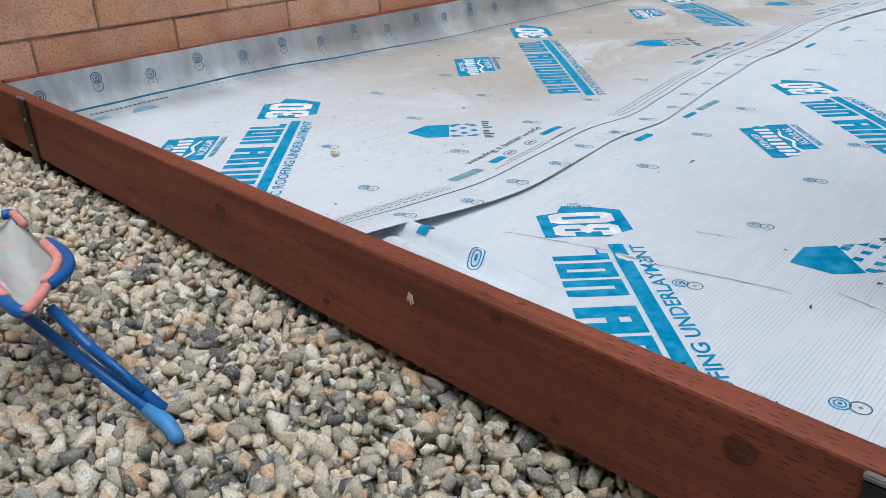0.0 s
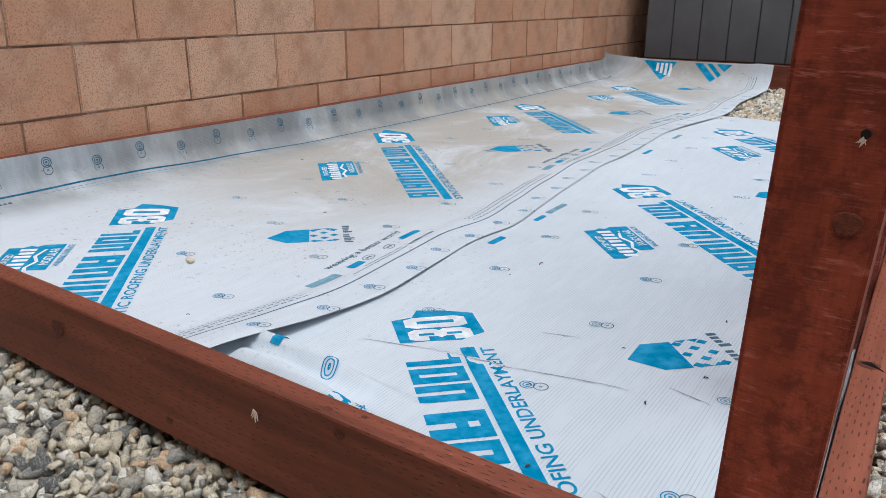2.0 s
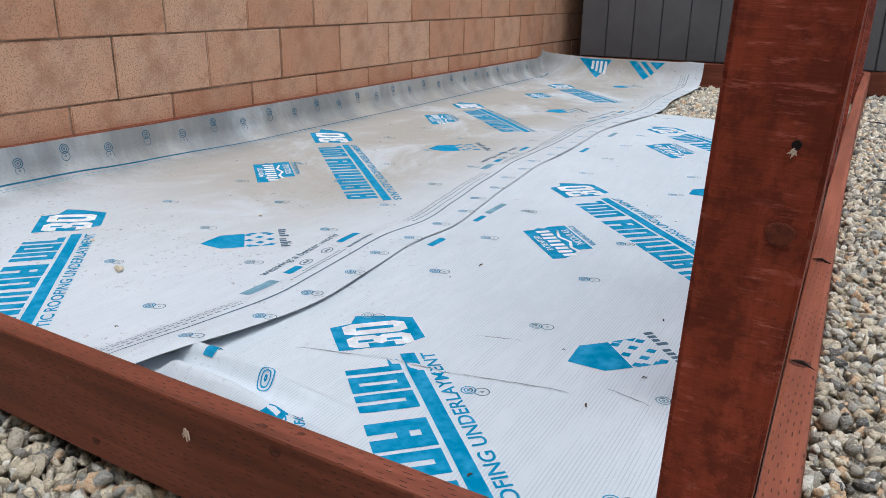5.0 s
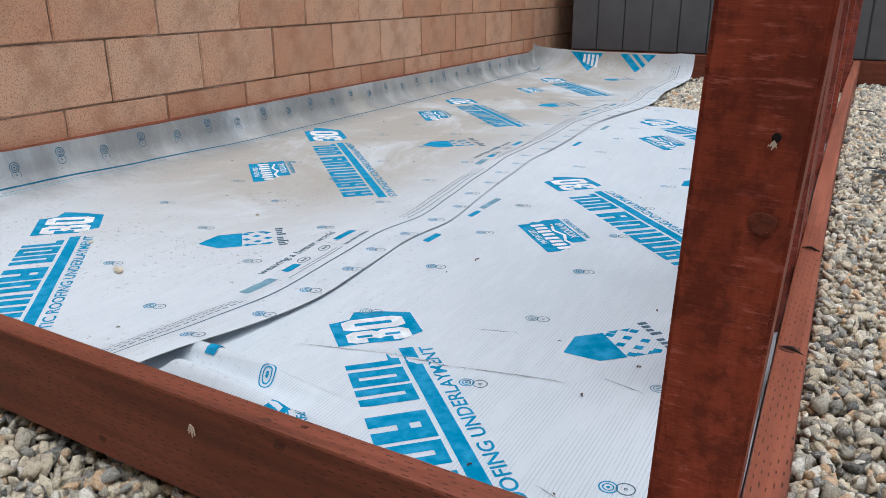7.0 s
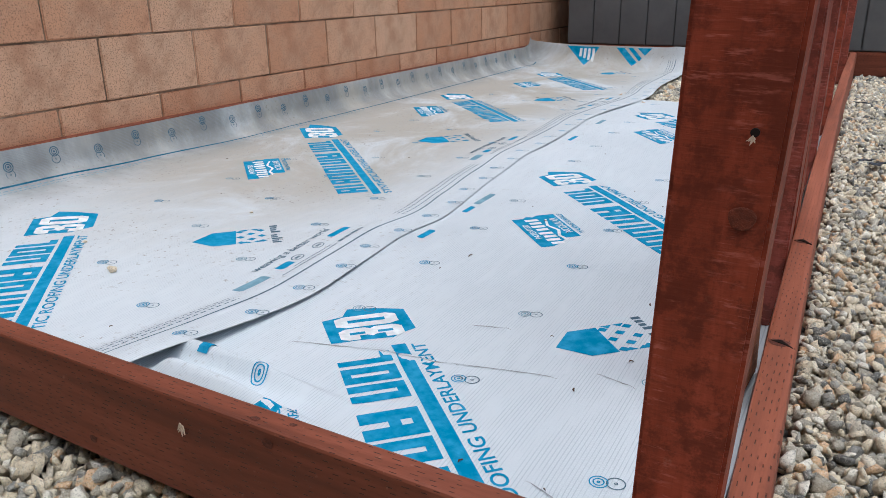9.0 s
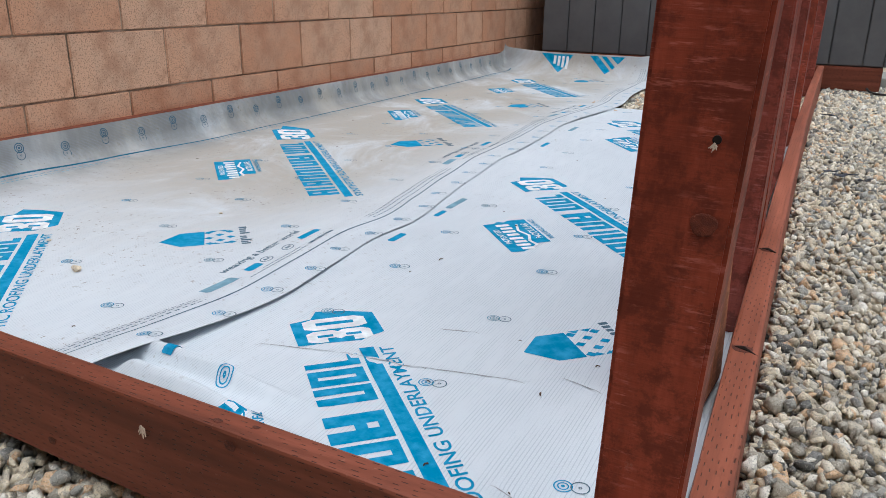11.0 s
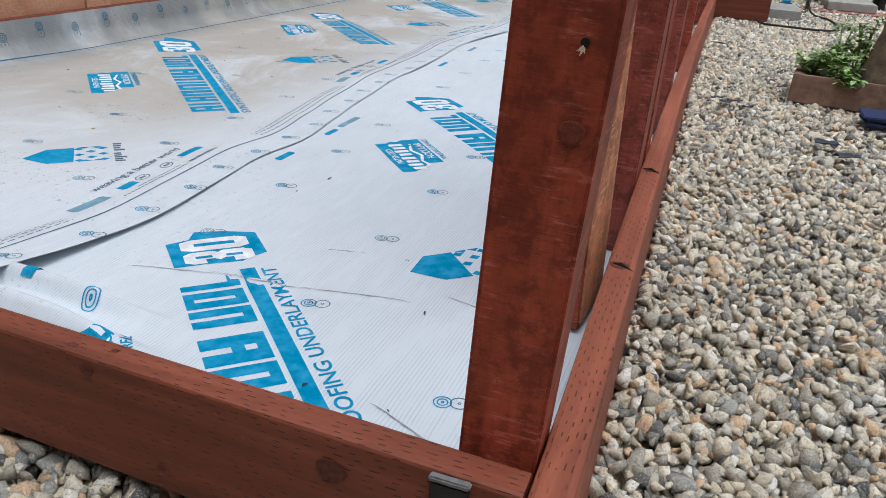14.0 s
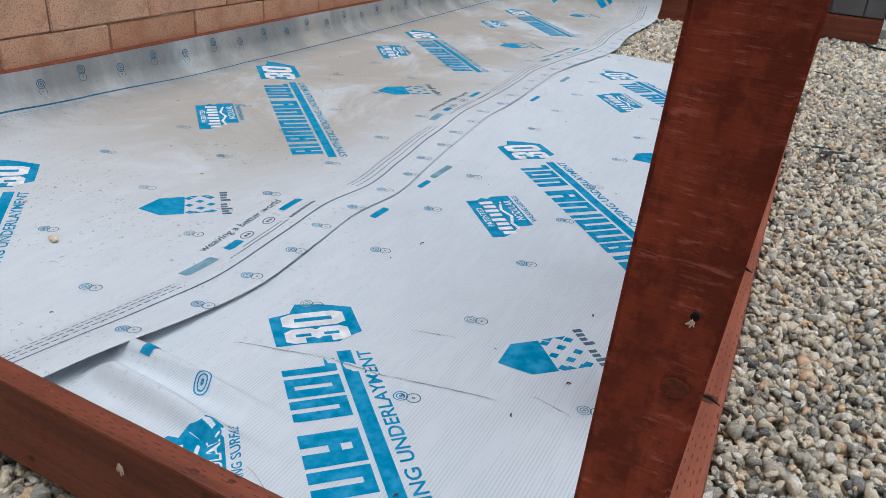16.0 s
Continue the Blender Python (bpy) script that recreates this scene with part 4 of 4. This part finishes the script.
for x, z, r in ((-1.112, 0.120, 0.013), (-0.263, 0.128, 0.013), (-0.539, 0.150, 0.007), (-0.851, 0.055, 0.006), (-0.458, 0.057, 0.005), (-1.322, 0.079, 0.005), (-1.45, 0.075, 0.005)):
    knot((x, FRONT_Y + front_dy(x) - 0.0018, z), r, front, (0, -1, 0), 1.15)
for x, y, r in ((-0.565, FRONT_Y + 0.010, 0.0042), (-0.52, FRONT_Y + 0.02, 0.003)):
    knot((x, y + front_dy(x), TOP + 0.0008), r, front, (0, 0, 1), 1.5)
for y, r in ((1.905, 0.012), (2.355, 0.009)):
    knot((rail_x(y) + 0.016, y, TOP + 0.0022), r, rail, (0, 0, 1), 1.1)
    # a near-black spindle laid on the rail paints the shade in the split
    bmn = tube_bm([(rail_x(y) + 0.004, y + 0.004, TOP + 0.001), (rail_x(y) + 0.018, y, TOP + 0.003), (rail_x(y) + 0.033, y - 0.008, TOP + 0.0008)], [0.001, 0.0035, 0.001], 6)
    part("split", bmn, M_DARK, rail)


def splinters(at, parent, axis, seed, n=5, size=0.006):
    """Pale torn fibres at a damaged spot."""
    rng = random.Random(seed)
    bm = bmesh.new()
    for i in range(n):
        a = rng.uniform(-2.6, -0.4)
        p = Vector((rng.uniform(-0.3, 0.3) * size, rng.uniform(-0.3, 0.3) * size, 0.0005))
        d = Vector((math.cos(a), math.sin(a), 0.15)) * size * rng.uniform(0.7, 1.5)
        s = Vector((-d.y, d.x, 0)).normalized() * size * 0.16
        q = [p - s, p + s, p + d + s * 0.3, p + d - s * 0.3]
        lo = [bm.verts.new(c) for c in q]
        hi = [bm.verts.new(c + Vector((0, 0, 0.0012))) for c in q]
        bm.faces.new(hi)
        for k in range(4):
            bm.faces.new((lo[k], lo[(k + 1) % 4], hi[(k + 1) % 4], hi[k]))
    m = {"y": Matrix.Rotation(radians(90), 4, "X")}["y"]
    return part("torn_fibres", bm, M_BARE, parent, "pale torn wood fibres", m=Matrix.Translation(at) @ m)


splinters((-0.672, FRONT_Y + front_dy(-0.672) - 0.002, 0.131), front, "y", 3, 7, 0.008)

# ---- posts ----
POST_TOP = 2.3


def post(name, label, x0, y0, w, d, lean=0.0, z0=0.03, mat=M_POST, group="posts", yaw=0.0, seed=0, taper=0.0):
    bm = box_bm((0, 0, 0), (w, d, POST_TOP), 0.003, cuts=30, rough=0.0016, seed=seed)
    for v in bm.verts:
        v.co.x *= 1 + taper * min(v.co.z, 0.6)
    ob = link(name, bm, mat)
    ob.matrix_basis = Matrix.Translation((x0, y0, z0)) @ Matrix.Rotation(radians(lean), 4, "Y") @ Matrix.Rotation(radians(yaw), 4, "Z")
    return tagged(ob, label, "post", group)


near = post("wooden_post", "dark red-stained square post with a bored hole and knot", -0.1625, 1.468, 0.0655, 0.070, lean=1.6, yaw=0.6, seed=3, taper=0.27)


def on_face(x, z, out):
    """A point on the near post's front face, in the post's own axes, from its place in the yard."""
    p = near.matrix_basis.inverted() @ Vector((x, 1.468, z))
    return Vector((p.x, -out, p.z))


# no hole is cut: a near-black disc on the face paints its shade
part("bolt_hole", tube_bm([(0, 0, 0), (0, -0.0022, 0)], 0.0031, 16), M_DARK, near, "dark bored hole", m=Matrix.Translation(on_face(-0.0955, 0.5150, 0.0002)))
knot(on_face(-0.0972, 0.4535, 0.0016), 0.0095, near, (0, -1, 0), 1.0, M_RING)
splinters(on_face(-0.0958, 0.5120, 0.0026), near, "y", 8, 7, 0.0034)
second = post("wooden_post", "red-stained post with one raw sawn face", -0.1860, 1.946, 0.058, 0.130, lean=-1.9, yaw=-4.5, z0=0.034, seed=5)
part("sawn_face", box_bm((0.0582, 0.002, 0.01), (0.060, 0.128, POST_TOP - 0.01), 0.0005), M_SAWN, second, "bright raw sawn wood")
for y, w, mt in ((2.27, 0.09, M_POST_PLAIN), (2.45, 0.085, M_POST), (3.15, 0.085, M_POST_PLAIN), (4.20, 0.085, M_POST), (5.90, 0.085, M_POST_PLAIN)):
    post("wooden_post", "smooth red-painted post standing inside the rail", rail_x(y) - w - 0.003, y, w, 0.085, lean=0.7, mat=mt, seed=int(y * 10))

# ---- shed ----
shed = empty("shed", "dark grey shed with vertical grooved siding", "shed", (0, SHED_Y, 0))
shed.location = (0, 0, 0)
x = -2.06
while x < 0.20:
    w = min(0.1975, 0.235 - x)
    part("siding_panel", box_bm((x + 0.003, SHED_Y + 0.002, 0.158), (x + w - 0.003, SHED_Y + 0.05, 2.3), 0.004), M_SIDING, shed)
    x += 0.1975
part("wall", box_bm((-2.055, SHED_Y + 0.021, 0.11), (0.235, SHED_Y + 2.2, 2.3)), M_SIDING, shed)
part("corner_trim", box_bm((0.236, SHED_Y - 0.004, 0.158), (0.262, SHED_Y + 0.07, 2.3), 0.003), M_SIDING, shed)
part("base_sill", box_bm((-2.05, SHED_Y - 0.015, 0.004), (0.235, SHED_Y + 0.019, 0.152), 0.004), M_FRONT, shed, "red-stained timber sill")
part("roof", box_bm((-2.12, SHED_Y - 0.10, 2.302), (0.34, SHED_Y + 2.3, 2.36), 0.004), M_SIDING, shed)

# ---- unseen house wall added behind the camera, closing the yard and blocking sky ----
house = empty("sky_block_wall", "plain beige stucco wall added out of view to block the sky", "wall", kind="structure")
M_STUCCO = plain("beige_stucco", (0.30, 0.27, 0.23), 0.9, var=0.1, scale=30, bump=0.6)
part("stucco_wall", box_bm((-2.6, -1.75, -0.05), (6.0, -1.55, 3.0)), M_STUCCO, house)
part("eave", box_bm((-2.7, -1.95, 3.002), (6.1, -0.75, 3.12)), M_STUCCO, house)

# ---- yard beyond the rail ----
planter = empty("planter_box", "weathered brown wooden planter box on the gravel", "planter", (0.25, 4.02, 0))
planter.rotation_euler.z = radians(-7)
W0, D0, H0 = 0.85, 0.42, 0.104
for nm, lo, hi in (("front_plank", (0, 0, 0.004), (W0, 0.03, H0)), ("back_plank", (0, D0 - 0.03, 0.004), (W0, D0, H0)),
                   ("side_plank", (0, 0.032, 0.004), (0.028, D0 - 0.032, H0 - 0.003)), ("side_plank", (W0 - 0.028, 0.032, 0.004), (W0, D0 - 0.032, H0 - 0.003))):
    part(nm, box_bm(lo, hi, 0.004, cuts=8, rough=0.003, seed=len(nm)), M_PLANK, planter)
bm = bmesh.new()
bmesh.ops.create_grid(bm, x_segments=24, y_segments=16, size=0.5)
for v in bm.verts:
    v.co = Vector((0.03 + (v.co.x + 0.5) * (W0 - 0.06), 0.034 + (v.co.y + 0.5) * (D0 - 0.068), 0.082 + 0.015 * noise.noise(v.co * 9)))
part("soil", bm, M_SOIL, planter)


def leaf_bm(bm, base, d, up, length, width):
    d = d.normalized()
    s = d.cross(up).normalized()
    n = s.cross(d)
    pts = []
    for t, w in ((0.0, 0.15), (0.3, 0.85), (0.6, 1.0), (0.85, 0.6), (1.0, 0.05)):
        c = base + d * length * t + n * (0.25 * length * (t - t * t) - 0.20 * length * t * t)
        pts.append((bm.verts.new(c - s * width * w), bm.verts.new(c + n * -0.12 * width), bm.verts.new(c + s * width * w)))
    for a, b in zip(pts, pts[1:]):
        bm.faces.new((a[0], a[1], b[1], b[0]))
        bm.faces.new((a[1], a[2], b[2], b[1]))


def plant(at, height, spread, count, seed, label, stems=9):
    ob = empty("plant", label, "plant", at, group="planter plants")
    rng = random.Random(seed)
    for i in range(stems):
        a = rng.uniform(0, 6.28)
        tip = Vector((math.cos(a) * spread * rng.uniform(0.2, 1), math.sin(a) * spread * rng.uniform(0.2, 1), height * rng.uniform(0.55, 1.05)))
        path = smooth_path([(0.2 * tip.x, 0.2 * tip.y, -0.02), (0.45 * tip.x, 0.45 * tip.y, tip.z * 0.6), tip], 4)
        part("stem", tube_bm(path, 0.0028, 6), M_LEAF, ob)
        bm = bmesh.new()
        for k in range(count):
            p = path[rng.randrange(3, len(path))] + Vector([rng.uniform(-0.012, 0.012) for _ in range(3)])
            b = rng.uniform(0, 6.28)
            d = Vector((math.cos(b), math.sin(b), rng.uniform(-0.25, 0.75)))
            leaf_bm(bm, p, d, Vector((0, 0, 1)), rng.uniform(0.020, 0.044), rng.uniform(0.005, 0.010))
        part("foliage", bm, M_LEAF, ob)
    return ob


plant((0.325, 4.16, 0.07), 0.10, 0.07, 30, 1, "low bushy green plant growing in the planter", 9)
plant((0.385, 4.09, 0.07), 0.11, 0.08, 32, 2, "low bushy green plant growing in the planter", 10)
plant((0.405, 4.22, 0.07), 0.19, 0.06, 26, 6, "taller green plant growing in the planter", 6)
plant((0.475, 4.17, 0.07), 0.22, 0.07, 34, 9, "tallest green plant growing in the planter beside the trunk", 7)
plant((0.435, 4.01, 0.08), 0.04, 0.05, 26, 4, "green plant trailing over the planter edge", 6)
tree = empty("tree_trunk", "thick rough brown tree trunk in the planter", "tree", (0.60, 4.13, 0.075))
bm = tube_bm([(0, 0, -0.03), (0.0, 0, 0.05), (0.01, 0, 0.2), (0.0, 0.02, 0.6), (0.03, 0.02, 1.3), (0.05, 0.03, 2.2)], [0.15, 0.12, 0.095, 0.085, 0.08, 0.07], 22)
bmesh.ops.subdivide_edges(bm, edges=bm.edges[:], cuts=2)
for v in bm.verts:
    v.co *= 1 + 0.05 * noise.noise(v.co * 14)
part("trunk", bm, M_BARK, tree, smooth=True)
stub = part("branch_stub", tube_bm([(0.0, -0.06, 0.20), (-0.02, -0.13, 0.23)], [0.045, 0.038], 14), M_BARK, tree, smooth=True)

paver = tagged(link("concrete_paver", box_bm((0.245, 6.90, 0.002), (0.455, 7.45, 0.062), 0.006, cuts=4, rough=0.002), M_CONCRETE), "pale concrete paver lying on gravel", "paver", "pavers")
tagged(link("concrete_paver", box_bm((0.70, 7.85, 0.012), (1.05, 8.45, 0.075), 0.006, cuts=4, rough=0.002), M_CONCRETE), "pale concrete paver lying on red paving", "paver", "pavers")
paving = empty("paving", "strip of red brick paving beyond the gravel", "paving", kind="structure")
for i in range(14):
    for j in range(3):
        part("paving_brick", box_bm((0.52 + 0.205 * i + 0.1 * (j % 2), 7.72 + 0.105 * j, -0.03), (0.718 + 0.205 * i + 0.1 * (j % 2), 7.818 + 0.105 * j, 0.012), 0.004), M_PAVING, paving)
cable = smooth_path([(0.16, 6.52, 0.03), (0.20, 6.42, 0.014), (0.36, 6.33, 0.018), (0.58, 6.34, 0.018), (0.66, 6.55, 0.02), (0.64, 7.0, 0.02), (0.55, 7.5, 0.03), (0.53, 7.66, 0.30), (0.53, 7.7, 0.9)], 8)
tagged(link("power_cable", tube_bm(cable, 0.007, 8), M_CABLE, smooth=True), "loose black cable curling over gravel", "cable")
tagged(link("standing_pipe", tube_bm([(0.545, 7.70, -0.02), (0.545, 7.70, 1.2)], 0.017, 12), M_SIDING, smooth=True), "thin grey upright pipe behind the gravel", "pipe")
tagged(link("plastic_tub", box_bm((0.36, 7.85, -0.01), (0.44, 7.95, 0.05), 0.012), M_CYAN), "small cyan plastic tub on gravel", "tub")
locker = empty("garden_locker", "grey garden storage locker behind the paving", "locker", (0.34, 8.6, 0))
part("body", box_bm((0, 0, 0.035), (0.72, 0.5, 0.9), 0.008), M_SIDING, locker)
part("lid", box_bm((-0.02, -0.02, 0.902), (0.74, 0.52, 0.94), 0.008), M_SIDING, locker)
for px in (0.02, 0.64):
    part("foot", box_bm((px, 0.02, -0.02), (px + 0.06, 0.48, 0.034), 0.004), M_BLACK, locker)
bench = empty("garden_bench", "black metal garden bench standing on red paving", "bench", (1.10, 8.3, 0.0))
part("seat", box_bm((0, 0, 0.40), (1.1, 0.42, 0.43), 0.008), M_BLACK, bench)
for px, py in ((0.03, 0.03), (1.03, 0.03), (0.03, 0.36), (1.03, 0.36)):
    part("leg", box_bm((px, py, -0.01), (px + 0.045, py + 0.045, 0.398), 0.004), M_BLACK, bench)
part("backrest", box_bm((0, 0.39, 0.45), (1.1, 0.42, 0.80), 0.008), M_BLACK, bench)


def scrap(at, seed, n=13, size=0.09, mat=M_SCRAP, name="plastic_scrap", label="torn dark plastic scrap lying on gravel", flat=0.35):
    rng = random.Random(seed)
    bm = bmesh.new()
    pts = [(size * rng.uniform(0.3, 1) * math.cos(a), flat * size * rng.uniform(0.3, 1) * math.sin(a)) for a in [6.283 * i / n for i in range(n)]]
    top = [bm.verts.new((x, y, 0.010 + 0.010 * rng.random())) for x, y in pts]
    low = [bm.verts.new(v.co + Vector((0, 0, -0.002))) for v in top]
    c, cl = bm.verts.new((0, 0, 0.013)), bm.verts.new((0, 0, 0.011))
    for i in range(n):
        j = (i + 1) % n
        bm.faces.new((top[i], top[j], c))
        bm.faces.new((low[j], low[i], cl))
        bm.faces.new((low[i], low[j], top[j], top[i]))
    ob = link(name, bm, mat)
    ob.matrix_basis = Matrix.Translation(at) @ Matrix.Rotation(rng.uniform(-0.8, 0.8), 4, "Z")
    return tagged(ob, label, "scrap", "scraps on the gravel")


scrap((-0.035, 5.25, 0.010), 1, size=0.055, flat=0.5)
scrap((0.05, 3.80, 0.010), 2, size=0.06, flat=0.7)
scrap((0.005, 3.84, 0.010), 7, size=0.04, flat=0.5)
scrap((0.335, 3.37, 0.010), 3, size=0.055, flat=0.8)
scrap((0.365, 3.26, 0.010), 4, size=0.06, flat=0.7)
scrap((0.11, 3.74, 0.010), 5, size=0.035)
navy = empty("navy_tray", "navy blue plastic tray lying on gravel", "tray", (0.465, 3.70, 0.012))
part("tray_body", box_bm((0, 0, 0), (0.24, 0.14, 0.03), 0.012), M_NAVY, navy)
part("tray_rim", box_bm((-0.006, -0.006, 0.0305), (0.246, 0.146, 0.038), 0.003), M_NAVY, navy)

# ---- folding child's chair ----
chair = empty("child_chair", "small folding chair, blue tubes and pale patterned fabric", "chair", (0, 0, 0))
foot = Vector((-0.813, 1.188, 0.016))
u1 = Vector((-0.318, -0.054, 0.084))
leg_a = [foot, foot + u1 * 0.5, foot + u1 * 1.05, foot + u1 * 1.6]
part("leg", tube_bm(leg_a, 0.0074, 14), M_TUBE, chair, smooth=True)
leg_b = [foot + Vector((-0.025, 0.005, 0.012)), Vector((-0.905, 1.178, 0.057)), Vector((-0.957, 1.165, 0.086)), Vector((-1.006, 1.153, 0.120))]
part("leg", tube_bm(leg_b, 0.0066, 14), M_TUBE, chair, smooth=True)
part("brace", tube_bm([Vector((-0.862, 1.184, 0.046)), Vector((-0.905, 1.174, 0.070)), Vector((-0.938, 1.166, 0.086))], 0.0045, 10), M_TUBE, chair, smooth=True)
part("foot_cap", tube_bm([foot + Vector((0.016, -0.004, -0.010)), foot + Vector((0.012, -0.003, -0.007)), foot + u1 * 0.03, foot + u1 * 0.13], [0.006, 0.0088, 0.0098, 0.0092], 14), M_CAP, chair, "light blue plastic foot", smooth=True)


def fabric_material():
    n = Nodes("printed_fabric", 0.8, spec=0.2)
    col = n.ramp(n.noise(9, 4, 0.6), [(0.35, (0.72, 0.70, 0.72)), (0.5, (0.80, 0.77, 0.77)), (0.62, (0.70, 0.78, 0.74)), (0.75, (0.80, 0.66, 0.64))])
    n.color(n.mix(n.mask(n.noise(40, 3, 0.6), 0.55, 0.7), col, (0.80, 0.79, 0.80)))
    n.bump(n.noise(300, 2), 0.3, 0.001)
    return n.m


seat_r, seat_t, seat_b = Vector((-1.050, 1.196, 0.150)), Vector((-1.275, 1.214, 0.150)), Vector((-0.952, 1.116, 0.150))


def seat_at(a, b, sag=0.0):
    """Point of the seat: a runs along one edge from the rounded corner, b along the other."""
    return seat_r + (seat_t - seat_r) * a + (seat_b - seat_r) * b + Vector((0, 0, -sag * math.sin(math.pi * min(1, max(0, a))) * math.sin(math.pi * min(1, max(0, b)))))


bm = bmesh.new()
N = 17
g = []
for i in range(N):
    row = []
    for j in range(N):
        a, b = i / (N - 1), j / (N - 1)
        # the corner is rounded off
        k = max(0.0, 1 - (a / 0.22)) * max(0.0, 1 - (b / 0.30))
        fold = 0.004 * noise.noise(Vector((a * 6, b * 6, 2))) + 0.002 * noise.noise(Vector((a * 17, b * 9, 5)))
        row.append(bm.verts.new(seat_at(a + 0.09 * k, b * 1.12 + 0.10 * k, 0.028) + Vector((0, 0, fold))))
    g.append(row)
for i in range(N - 1):
    for j in range(N - 1):
        bm.faces.new((g[i][j], g[i + 1][j], g[i + 1][j + 1], g[i][j + 1]))
bmesh.ops.solidify(bm, geom=bm.faces[:], thickness=0.003)
part("fabric_seat", bm, fabric_material(), chair, "pale patterned fabric", smooth=True)
for pts in (((0.34, -0.10), (0.10, -0.16), (-0.05, -0.06), (-0.07, 0.16), (0.0, 0.46)), ((0.02, 0.96), (0.14, 1.14), (0.5, 1.18), (1.0, 1.16)), ((0.80, -0.05), (1.0, -0.06), (1.12, 0.10))):
    part("seat_tube", tube_bm(smooth_path([seat_at(a, b) for a, b in pts], 6), 0.0078, 12), M_TUBE, chair, smooth=True)
for pts in (((0.36, -0.02), (0.14, 0.0), (0.05, 0.12), (0.03, 0.5)), ((0.0, 0.55), (0.0, 0.8), (0.03, 1.06)), ((0.30, 1.14), (0.5, 1.16), (0.85, 1.14)), ((0.74, -0.03), (0.9, -0.05), (0.99, -0.05))):
    part("binding", tube_bm(smooth_path([seat_at(a, b) + Vector((0, 0, 0.003)) for a, b in pts], 5), 0.0062, 12), M_PINK, chair, "pink edge binding", smooth=True)
bmn = bmesh.new()
bmesh.ops.create_uvsphere(bmn, u_segments=12, v_segments=8, radius=0.005)
part("rivet", bmn, M_STEEL, chair, "steel rivet", m=Matrix.Translation(foot + u1 * 1.02 + Vector((0.004, -0.009, 0.003))))

# ---- small litter on the sheets ----
rng = random.Random(12)


def bit(x, y, surf, l, w, mat, name, label, h=0.003):
    a = rng.uniform(0, 3.14)
    l, w = 0.75 * l, 0.6 * w
    bm = tube_bm([(-l / 2, 0, 0), (-l / 5, w * 0.3, h), (l / 5, -w * 0.2, h), (l / 2, 0, 0)], [w * 0.3, w * 0.5, w * 0.5, w * 0.15], 6)
    ob = link(name, bm, mat)
    ob.matrix_basis = Matrix.Translation(surf(x, y) + Vector((0, 0, w * 0.4))) @ Matrix.Rotation(a, 4, "Z") @ Matrix.Diagonal((1, 1, 0.6, 1))
    tagged(ob, label, name.replace("_", " "), "litter on the sheet")


for x, y, l in ((-0.754, 2.36, 0.022), (-0.33, 2.27, 0.010), (-0.352, 1.90, 0.012), (-0.30, 2.03, 0.010), (-0.70, 2.68, 0.010), (-0.42, 1.66, 0.011)):
    bit(x, y, LOW, l, 0.005, M_DEBRIS, "dry_leaf", "tiny dry brown leaf bit on the sheet")
for i in range(16):
    bit(rng.uniform(-0.85, -0.2), rng.uniform(1.6, 4.4), LOW, rng.uniform(0.004, 0.010), 0.003, M_DEBRIS, "dry_leaf", "tiny dry brown leaf bit on the sheet")
for i in range(34):
    bit(rng.uniform(-1.95, -1.12), rng.uniform(1.7, 6.0), UP, rng.uniform(0.005, 0.014), 0.004, M_DEBRIS, "dry_leaf", "tiny dry brown leaf bit on the sheet")
shapes = stone_shapes(np.random.default_rng(21), 3, 2)
for (x, y, r), (v, f) in zip(((-1.405, 1.93, 0.011), (-1.62, 2.03, 0.006), (-1.43, 2.40, 0.005)), shapes):
    me = bpy.data.meshes.new("pebble")
    me.from_pydata((v * r).tolist(), [], f.tolist())
    me.materials.append(M_STONE)
    ob = tagged(new("pebble", me), "small grey pebble lying on the sheet", "pebble", "pebbles on the sheet")
    ob.location = UP(x, y) + Vector((0, 0, r * 0.45))
